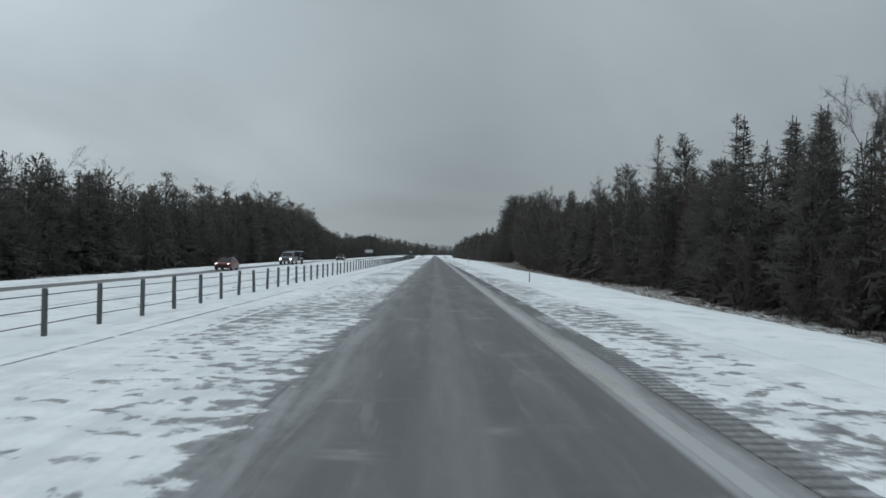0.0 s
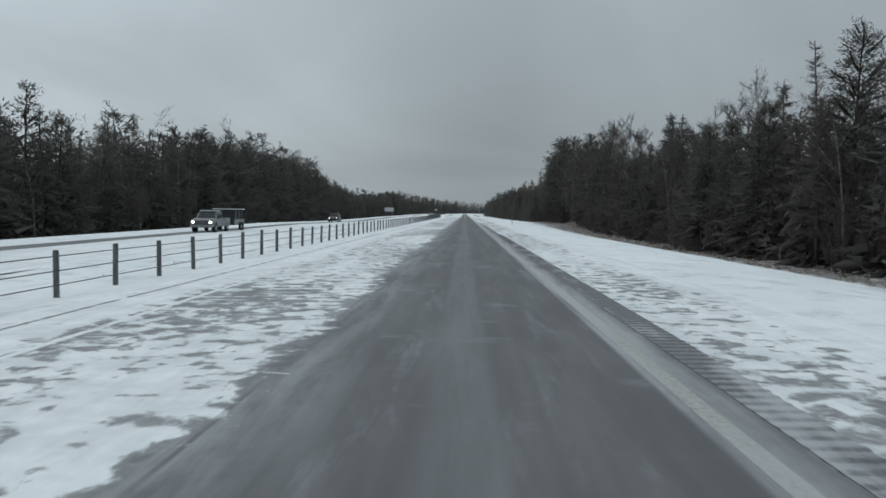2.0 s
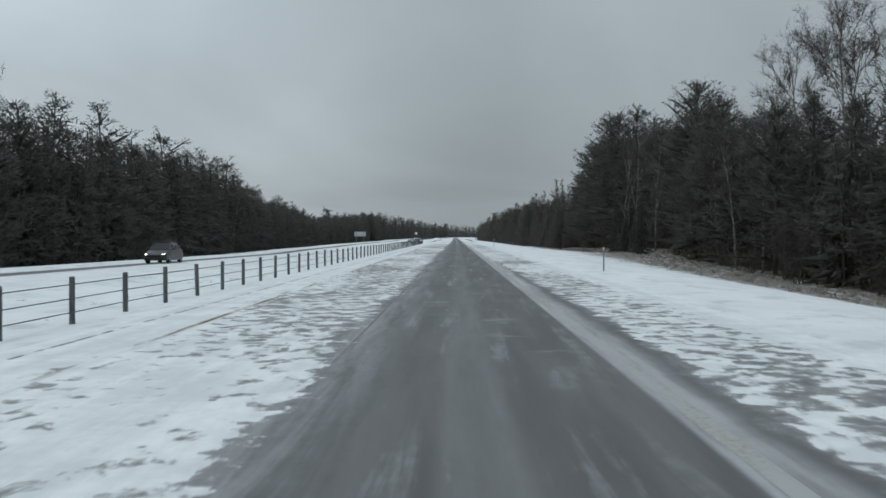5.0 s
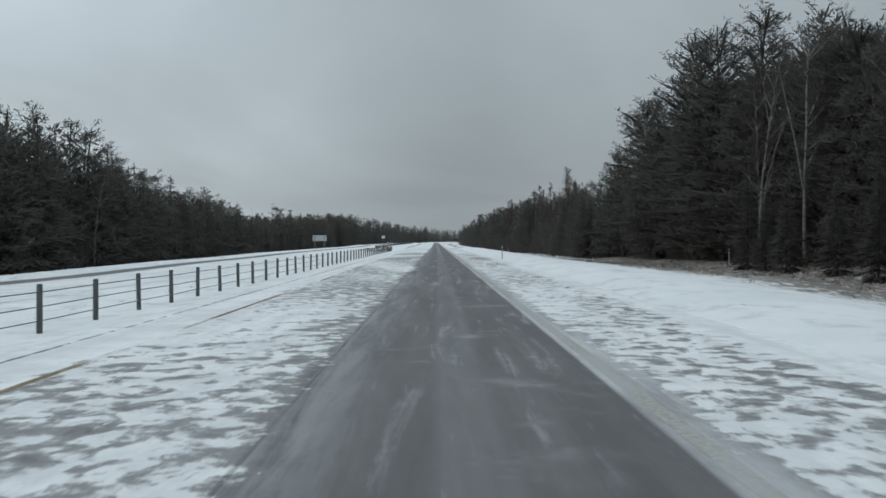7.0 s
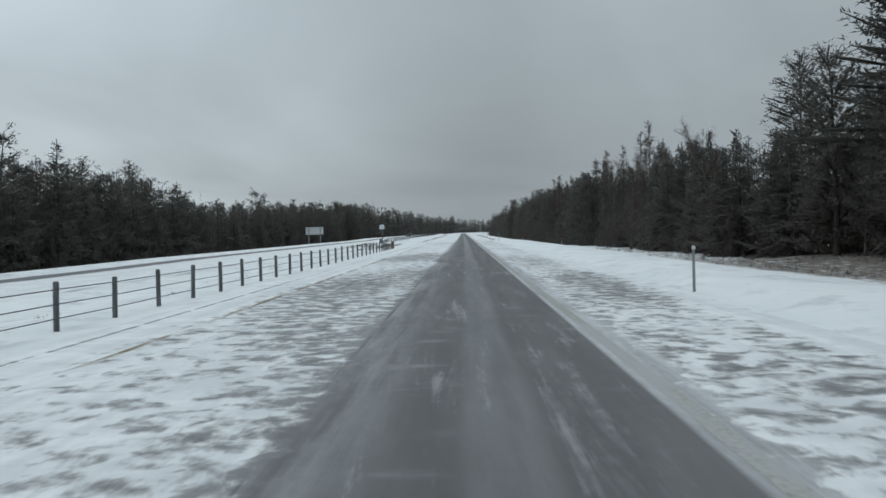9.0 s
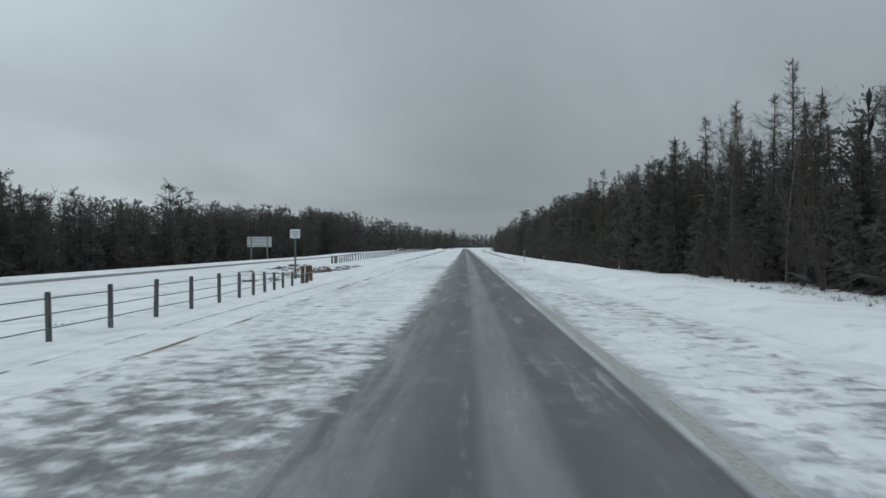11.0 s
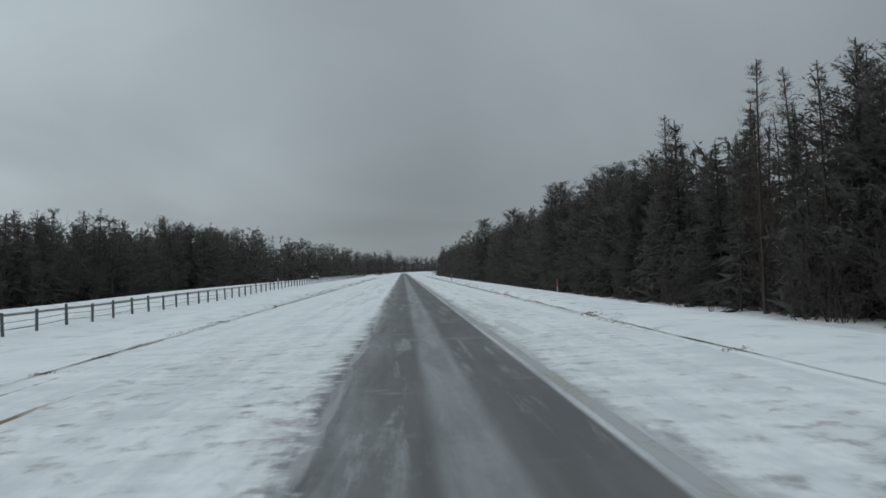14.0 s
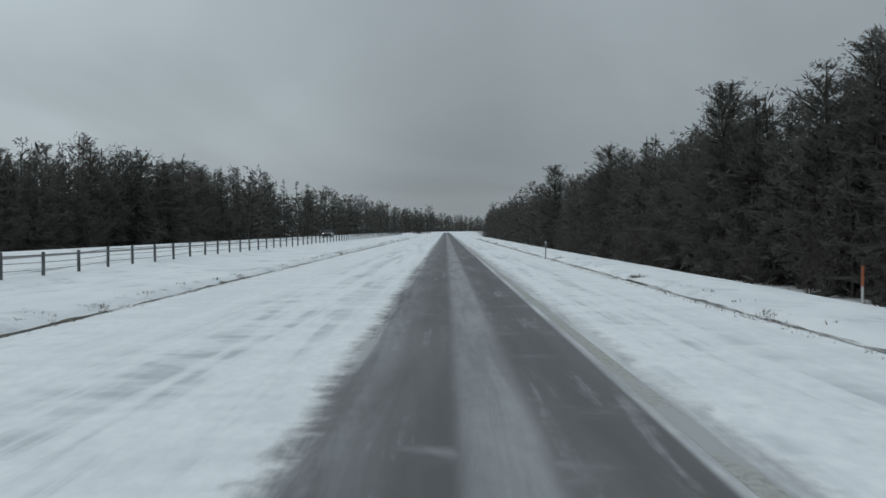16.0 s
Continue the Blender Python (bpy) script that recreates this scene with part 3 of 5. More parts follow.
def trunk_of(g, h, r, lean=0.02, k=6, m=0, top=1.0):
    p = np.zeros(3)
    p[2] = -0.3
    steps = 5
    off = rng.normal(size=2) * lean
    pts = [p]
    for i in range(1, steps + 1):
        s = i / steps
        pts.append(np.array((off[0] * h * s * s + rng.normal() * 0.01 * h * 0.3, off[1] * h * s * s, h * s * top)))
    for i in range(steps):
        g.tube(pts[i], pts[i + 1], r * (1 - i / steps) + 0.02, r * (1 - (i + 1) / steps) + 0.02, m, k)
    return pts


def on(pts, s):
    s = min(max(s, 0), 0.9999) * (len(pts) - 1)
    i = int(s)
    return pts[i] + (pts[i + 1] - pts[i]) * (s - i)


def inside(g, pts, lo, hi, radius, count, size):
    """The dense inner sprays of a conifer's crown."""
    q = rng.uniform(0, 1, count) ** 1.15
    a = rng.uniform(0, math.tau, count)
    reach = radius(q) * np.sqrt(rng.uniform(0.0, 1.0, count))
    out_ = np.stack((np.cos(a), np.sin(a), np.zeros(count)), axis=1)
    p = np.array([on(pts, lo + (hi - lo) * z) for z in q]) + out_ * reach[:, None]
    d = out_ * rng.uniform(0.4, 1.0, (count, 1)) + rng.normal(size=(count, 3)) * 0.45 + np.array((0, 0, -0.15))
    g.blades(p, d, size * rng.uniform(0.6, 1.3, count) * (1.15 - 0.45 * q), size * 0.32)


def staggered(c, many, step):
    """Where the boughs of a whorl spring from: not quite at one height."""
    return c + np.outer(rng.uniform(-0.5, 0.5, many) * step, (0, 0, 1))


def tufts(g, spot, out_, size, each, lift, width):
    """Clouds of short needle sprays about their spots, pointing out from each."""
    p, o, s = np.repeat(spot, each, axis=0), np.repeat(out_, each, axis=0), np.repeat(size, each)
    off = rng.normal(size=p.shape) * np.array((0.36, 0.36, 0.24)) * s[:, None]
    d = o * 0.4 + off / s[:, None] * 1.1 + rng.normal(size=p.shape) * 0.45 + np.array((0, 0, lift))
    g.blades(p + off, d, s * rng.uniform(0.45, 0.95, len(p)), s * width)


def spruce(h, rich=1.0, slim=0.19):
    """Whorls of drooping boughs with upturned tips, fringed with hanging sprays."""
    g = Geo()
    pts = trunk_of(g, h, 0.009 * h + 0.02, k=6 if rich > 0.3 else 4)
    big = 1 / math.sqrt(rich)
    tall = h / 10
    inside(g, pts, 0.01, 0.95, lambda q: slim * h * 0.7 * (1 - q) ** 0.85 + 0.03, int(380 * rich * tall), 0.3 * big ** 0.8)
    rows = max(7, int(27 * tall * rich ** 0.45))
    for k in range(rows):
        z = 0.02 + 0.95 * ((k + rng.uniform(0.2, 0.8)) / rows) ** 0.92
        c = on(pts, z)
        ring = slim * h * (1 - z) ** 0.8 * rng.uniform(0.84, 1.12) + 0.06
        boughs = int(rng.integers(6, 9)) if rich > 0.3 else 5 if rich > 0.1 else 4
        a = rng.uniform(0, math.tau) + math.tau * (np.arange(boughs) + rng.uniform(-0.3, 0.3, boughs)) / boughs
        out_ = np.stack((np.cos(a), np.sin(a), np.zeros(boughs)), axis=1)
        side = np.stack((-out_[:, 1], out_[:, 0], np.zeros(boughs)), axis=1)
        c = staggered(c, boughs, 0.7 * h / rows)
        L = ring * rng.uniform(0.66, 1.14, boughs)
        fall = -0.4 * (1 - z) + 0.5 * z * z + rng.normal(size=boughs) * 0.08
        tips = c + out_ * L[:, None]
        tips[:, 2] += (fall + 0.1) * L
        bulk = 1.0 if rich > 0.1 else 1.7 if rich > 0.04 else 2.6
        g.pads(c + out_ * 0.03, tips, L * 0.09 * bulk + 0.012, L * 0.06 * bulk + 0.01)
        if rich > 0.1:
            m = max(2, int(round((2.6 + 1.6 * ring) * rich ** 0.3)))
            each = 7 if rich > 0.4 else 5 if rich > 0.2 else 5
        else:
            m, each = (2, 4) if rich > 0.04 else (1, 2)
        for i in range(m):
            t = 0.2 + 0.82 * (i + rng.uniform(0, 1, boughs)) / m
            spot = c + out_ * (L * t)[:, None] + side * (rng.normal(size=boughs) * 0.16 * L * (1.3 - t))[:, None]
            spot[:, 2] += fall * L * t + 0.1 * L * t * t
            size = (0.1 + 0.13 * L) * rng.uniform(0.75, 1.25, boughs) * (1.2 - 0.35 * t) * big ** 0.5
            tufts(g, spot, out_, size, each, -0.25, 0.2 if rich > 0.1 else 0.3)
    tip = np.array([on(pts, z) for z in np.linspace(0.9, 0.995, 16)])
    g.blades(tip, rng.normal(size=(16, 3)) * 0.55 + np.array((0, 0, 0.55)), 0.016 * h, 0.035 * big)
    g.blades(on(pts, 0.955), np.array((0.0, 0.0, 1.0)), 0.065 * h, 0.05 * big)
    return g


def pine(h, rich=1.0, wide=0.24, low=0.1, ragged=1.0, point=0.5):
    """Layers of boughs, uneven in length, that sweep out and up and bristle with brushes of needles."""
    g = Geo()
    pts = trunk_of(g, h, 0.01 * h + 0.03, 0.03, k=6 if rich > 0.3 else 4)
    big = 1 / math.sqrt(rich)
    inside(g, pts, max(0.01, low * 0.5), 0.96, lambda q: wide * h * 0.72 * (1 - q) ** point * np.minimum(1.0, 0.75 + 1.2 * q) + 0.04, int(420 * rich * (h / 10) ** 1.6), 0.3 * big ** 0.8)
    rows = max(7, int(h / (0.45 if h > 12 else 0.55) * rich ** 0.4))
    for k in range(rows):
        zz = (k + rng.uniform(0.25, 0.75)) / rows
        z = low + (0.985 - low) * zz
        env = (1 - zz) ** point * min(1.0, 0.75 + 1.2 * zz) * (1 + ragged * rng.uniform(-0.2, 0.16)) + 0.03
        c = on(pts, z)
        boughs = int(rng.integers(5, 8)) if rich > 0.3 else 5 if rich > 0.1 else 4
        a = rng.uniform(0, math.tau) + math.tau * (np.arange(boughs) + rng.uniform(-0.35, 0.35, boughs)) / boughs
        out_ = np.stack((np.cos(a), np.sin(a), np.zeros(boughs)), axis=1)
        side = np.stack((-out_[:, 1], out_[:, 0], np.zeros(boughs)), axis=1)
        c = staggered(c, boughs, 1.1 * h / rows)
        L = wide * h * env * (1 + ragged * rng.uniform(-0.4, 0.18, boughs)) + 0.08
        rise = rng.uniform(-0.15, 0.2, boughs) + rng.uniform(0.5, 1.1, boughs) * zz ** 2
        tips = c + out_ * L[:, None]
        tips[:, 2] += (rise + 0.16) * L
        bulk = 1.0 if rich > 0.1 else 1.8
        g.pads(c + out_ * 0.05, tips, L * 0.05 * bulk + 0.02, L * 0.035 * bulk + 0.015)
        if rich > 0.1:
            m = max(3, int(round((2.2 + 1.9 * wide * h * env) * rich ** 0.3)))
            each = 12 if rich > 0.6 else 9 if rich > 0.4 else 8 if rich > 0.2 else 5
        else:
            m, each = 3, 4
        for i in range(m):
            t = 0.22 + 0.8 * (i + rng.uniform(0, 1, boughs)) / m
            spot = c + out_ * (L * t)[:, None] + side * (rng.normal(size=boughs) * 0.24 * L * (1.3 - t))[:, None]
            spot[:, 2] += rise * L * t + 0.16 * L * t * t + rng.normal(size=boughs) * 0.06 * L
            size = np.minimum(0.16 + 0.12 * L, 0.42) * rng.uniform(0.75, 1.25, boughs) * (1.2 - 0.35 * t) * big ** 0.5
            tufts(g, spot, out_, size, each, 0.28, 0.2 if rich > 0.1 else 0.3)
    top = on(pts, 0.985)
    many = 30 if rich > 0.3 else 10
    g.blades(np.repeat(top[None], many, axis=0) - np.outer(rng.uniform(0, 0.05 * h, many), (0, 0, 1)), rng.normal(size=(many, 3)) * 0.4 + np.array((0, 0, 0.7)), rng.uniform(0.1, 0.24, many), 0.04 * big ** 0.5)
    return g


def larch(h, rich=1.0):
    g = Geo()
    pts = trunk_of(g, h, 0.005 * h + 0.01)
    thin = 0.0125 / math.sqrt(rich)
    for k in range(int(300 * rich ** 0.7)):
        z = 0.12 + 0.86 * rng.uniform(0, 1)
        c = on(pts, z)
        a = rng.uniform(0, math.tau)
        out_ = np.array((math.cos(a), math.sin(a), 0.0))
        L = (0.185 * h * (1 - z) ** 0.7 * min(1.0, 0.35 + 1.6 * z) + 0.1) * rng.uniform(0.45, 1.15)
        d = out_ + np.array((0, 0, rng.uniform(0.05, 0.75)))
        d = d / np.linalg.norm(d)
        g.blades(c, d, L, thin * 1.6)
        m = max(7, int(22 * rich))
        g.blades(c + np.outer(L * rng.uniform(0.15, 1.0, m), d), out_ * 0.45 + rng.normal(size=(m, 3)) * 0.55 + np.array((0, 0, 0.3)), rng.uniform(0.1, 0.32, m), thin)
    return g


def birch(h, rich=1.0, forks=0):
    """A slender trunk with upswept limbs and fine twigs; forks: further stems from low on the trunk."""
    g = Geo()
    pts = trunk_of(g, h * 0.82, 0.0042 * h + 0.02, 0.09, 5)
    bare = 1 if forks else 0
    for k in range(forks):
        a = rng.uniform(0, math.tau)
        foot = on(pts, rng.uniform(0.2, 0.4))
        mid = foot + np.array((math.cos(a) * 0.05, math.sin(a) * 0.05, 0.2)) * h
        top = mid + np.array((math.cos(a) * 0.08, math.sin(a) * 0.08, 0.24)) * h
        g.tube(foot, mid, 0.05, 0.04, 0, 5)
        g.tube(mid, top, 0.04, 0.015, 0, 5)
    thin = 0.0095 / math.sqrt(rich)

    def limb(p, d, L, r, level):
        d = d / np.linalg.norm(d)
        bendv = d + rng.normal(size=3) * 0.16 + np.array((0, 0, 0.14))
        mid = p + d * L * 0.5
        tip = mid + bendv / np.linalg.norm(bendv) * L * 0.5
        if level < 2:
            g.tube(p, mid, r, r * 0.7, 0 if level <= bare else 1, 3)
            g.tube(mid, tip, r * 0.7, r * 0.3, 0 if level <= bare else 1, 3)
            count = int((7 if level == 0 else 12) * rich) + 1
            for i in range(count):
                s = rng.uniform(0.2, 1.0)
                q = p + (mid - p) * s * 2 if s < 0.5 else mid + (tip - mid) * (s - 0.5) * 2
                limb(q, d * 0.9 + rng.normal(size=3) * 0.45 + np.array((0, 0, 0.25)), L * rng.uniform(0.3, 0.55), r * 0.4, level + 1)
        else:
            g.blades(p, d, L, thin * 1.3)
            m = 7 if rich > 0.7 else 5 if rich > 0.5 else 3
            g.blades(p + np.outer(L * rng.uniform(0.1, 1.0, m), d), d * 0.8 + rng.normal(size=(m, 3)) * 0.7, L * rng.uniform(0.5, 1.0, m), thin)

    for i in range(int(12 * rich) + 3):
        s = rng.uniform(0.3, 1.0)
        a = rng.uniform(0, math.tau)
        limb(on(pts, s), np.array((math.cos(a) * 0.75, math.sin(a) * 0.75, rng.uniform(0.5, 1.4))), h * rng.uniform(0.13, 0.24), 0.026, 0)
    return g


def bush(h=1.6):
    g = Geo()
    for i in range(26):
        a = rng.uniform(0, math.tau)
        p = np.array((math.cos(a), math.sin(a), 0)) * rng.uniform(0, 0.5) * h
        d = np.array((math.cos(a) * 0.5, math.sin(a) * 0.5, 1.0)) + rng.normal(size=3) * 0.2
        L = h * rng.uniform(0.5, 1.0)
        g.blade(p, d, L, 0.04, 1)
        for k in range(4):
            g.blade(p + d * L * rng.uniform(0.3, 0.8), d + rng.normal(size=3) * 0.5, L * 0.5, 0.03, 1)
    return g


def shrub(h=5.0):
    """A bare many-stemmed shrub with fine twigs."""
    g = Geo()
    for i in range(9):
        a = rng.uniform(0, math.tau)
        p = np.array((math.cos(a), math.sin(a), 0)) * rng.uniform(0, 0.25)
        d = np.array((math.cos(a) * rng.uniform(0.1, 0.55), math.sin(a) * rng.uniform(0.1, 0.55), 1.0))
        L = h * rng.uniform(0.55, 1.0)
        g.blade(p, d, L, 0.06, 1)
        for k in range(7):
            q = p + d * L * rng.uniform(0.15, 0.85)
            e = d + rng.normal(size=3) * 0.5
            M = h * rng.uniform(0.12, 0.3)
            g.blade(q, e, M, 0.03, 1)
            for b in range(4):
                g.blade(q + e * M * rng.uniform(0.1, 0.8), e + rng.normal(size=3) * 0.6, M * 0.6, 0.024, 1)
    return g


KINDS = {
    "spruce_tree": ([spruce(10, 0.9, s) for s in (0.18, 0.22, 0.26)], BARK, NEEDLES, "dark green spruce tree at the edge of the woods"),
    "pine_tree": ([pine(10, 0.66, w, l, q, e) for w, l, q, e in ((0.25, 0.06, 0.8, 0.66), (0.27, 0.05, 1.0, 0.58), (0.28, 0.08, 1.2, 0.52), (0.26, 0.04, 0.9, 0.78))], BARK, PINE, "dark green bushy pine tree at the edge of the woods"),
    "larch_tree": ([larch(10, 0.75) for s in range(3)], BARK, LARCH, "bare brown larch tree with fine twigs"),
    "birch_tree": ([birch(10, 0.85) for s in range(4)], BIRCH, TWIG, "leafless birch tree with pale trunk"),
}
KINDS_FAR = {
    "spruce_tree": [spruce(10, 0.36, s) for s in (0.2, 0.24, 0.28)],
    "pine_tree": [pine(10, 0.34, w, l, q, e) for w, l, q, e in ((0.25, 0.06, 0.8, 0.62), (0.26, 0.05, 1.0, 0.55), (0.27, 0.08, 1.2, 0.5), (0.26, 0.04, 0.9, 0.72))],
    "larch_tree": [larch(10, 0.6), larch(10, 0.6)],
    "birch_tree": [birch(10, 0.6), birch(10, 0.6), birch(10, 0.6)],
}


def split(geos, bark, leaf):
    """Trunk and crown meshes of each model."""
    made = []
    for g in geos:
        v, f, m = g.arrays()
        pair = []
        for slot, name, mat in ((0, "trunk", bark), (1, "crown", leaf)):
            sub = f[m == slot]
            used, inv = np.unique(sub.ravel(), return_inverse=True)
            pair.append((name, mesh_arrays(name, v[used], inv.reshape(-1, 3), [mat])))
        made.append(pair)
    return made


MODELS = {kind: split(geos, bark, leaf) for kind, (geos, bark, leaf, label) in KINDS.items()}
TALL_PINES = split([pine(17, 0.5, w, l, q, e) for w, l, q, e in ((0.24, 0.04, 1.1, 0.58), (0.26, 0.05, 1.3, 0.5), (0.24, 0.04, 1.1, 0.68), (0.26, 0.24, 1.2, 0.4))], BARK, PINE)
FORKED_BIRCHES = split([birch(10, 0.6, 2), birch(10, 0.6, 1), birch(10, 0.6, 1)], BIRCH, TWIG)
MODELS_FAR = {kind: split(geos, KINDS[kind][1], KINDS[kind][2]) for kind, geos in KINDS_FAR.items()}


def tree(kind, x, y, h, which=None, fat=1.0):
    """One tree of height h (the models are ten metres high)."""
    models = MODELS[kind] if x > 0 and y < 560 else MODELS_FAR[kind]
    which = int(rng.integers(len(models))) if which is None else which % len(models)
    ob = new(kind)
    s = h / 10.0
    if kind == "pine_tree" and x > 0 and h > 14.0:
        models, which, s = TALL_PINES, which % len(TALL_PINES), h / 17.0
    ob.matrix_world = Matrix.LocRotScale((x, y, ground_z(x, y)), Euler((0, 0, rng.uniform(0, math.tau))), (s * fat, s * fat, s))
    for name, me in models[which]:
        new(name, me).parent = ob
    side = "trees along the woods"
    return tagged(ob, KINDS[kind][3], "tree", side)


def pick(weights):
    names = list(weights)
    w = np.array([weights[k] for k in names], float)
    return names[int(rng.choice(len(names), p=w / w.sum()))]


def mix_at(side, y):
    """Which trees grow where, and how high."""
    if side > 0:
        if y < 140:
            return dict(spruce_tree=3.5, pine_tree=3.5, birch_tree=3.0 if y > 95 else 0.7, larch_tree=0.6 if y > 95 else 2.0), 12.2
        if y < 232:
            return dict(birch_tree=3, pine_tree=4, spruce_tree=3), 12.8
        if y < 260:
            return dict(birch_tree=4, pine_tree=3), 16.0
        if y < 322:
            return dict(pine_tree=6, birch_tree=0.6), 17.4 - 5.6 * smooth((y - 298) / 24)
        if y < 352:
            return dict(spruce_tree=4, larch_tree=2, pine_tree=2), 10.6
        if y < 408:
            return dict(larch_tree=3.2, spruce_tree=3.4, pine_tree=1.6, birch_tree=1.4), 12.6
        if y < 486:
            return dict(spruce_tree=4, larch_tree=2, pine_tree=2), 13.6
        return dict(pine_tree=6, spruce_tree=2.5), 13.8
    if y < 200:
        return dict(pine_tree=3.5, birch_tree=4, spruce_tree=2), 13.3
    if y < 316:
        return dict(pine_tree=6, spruce_tree=2.5, birch_tree=0.6), 16.6
    if y < 338:
        return dict(pine_tree=6, spruce_tree=2.5), 14.4
    if y < 395:
        return dict(pine_tree=6, spruce_tree=2.5, larch_tree=0.3), 11.7
    if y < 480:
        return dict(pine_tree=6, spruce_tree=2.5, larch_tree=0.3), 9.4
    if y < 575:
        return dict(pine_tree=6, spruce_tree=2.5, larch_tree=0.3), 11.0
    return dict(pine_tree=6, spruce_tree=2, larch_tree=0.6, birch_tree=0.4), 14.0


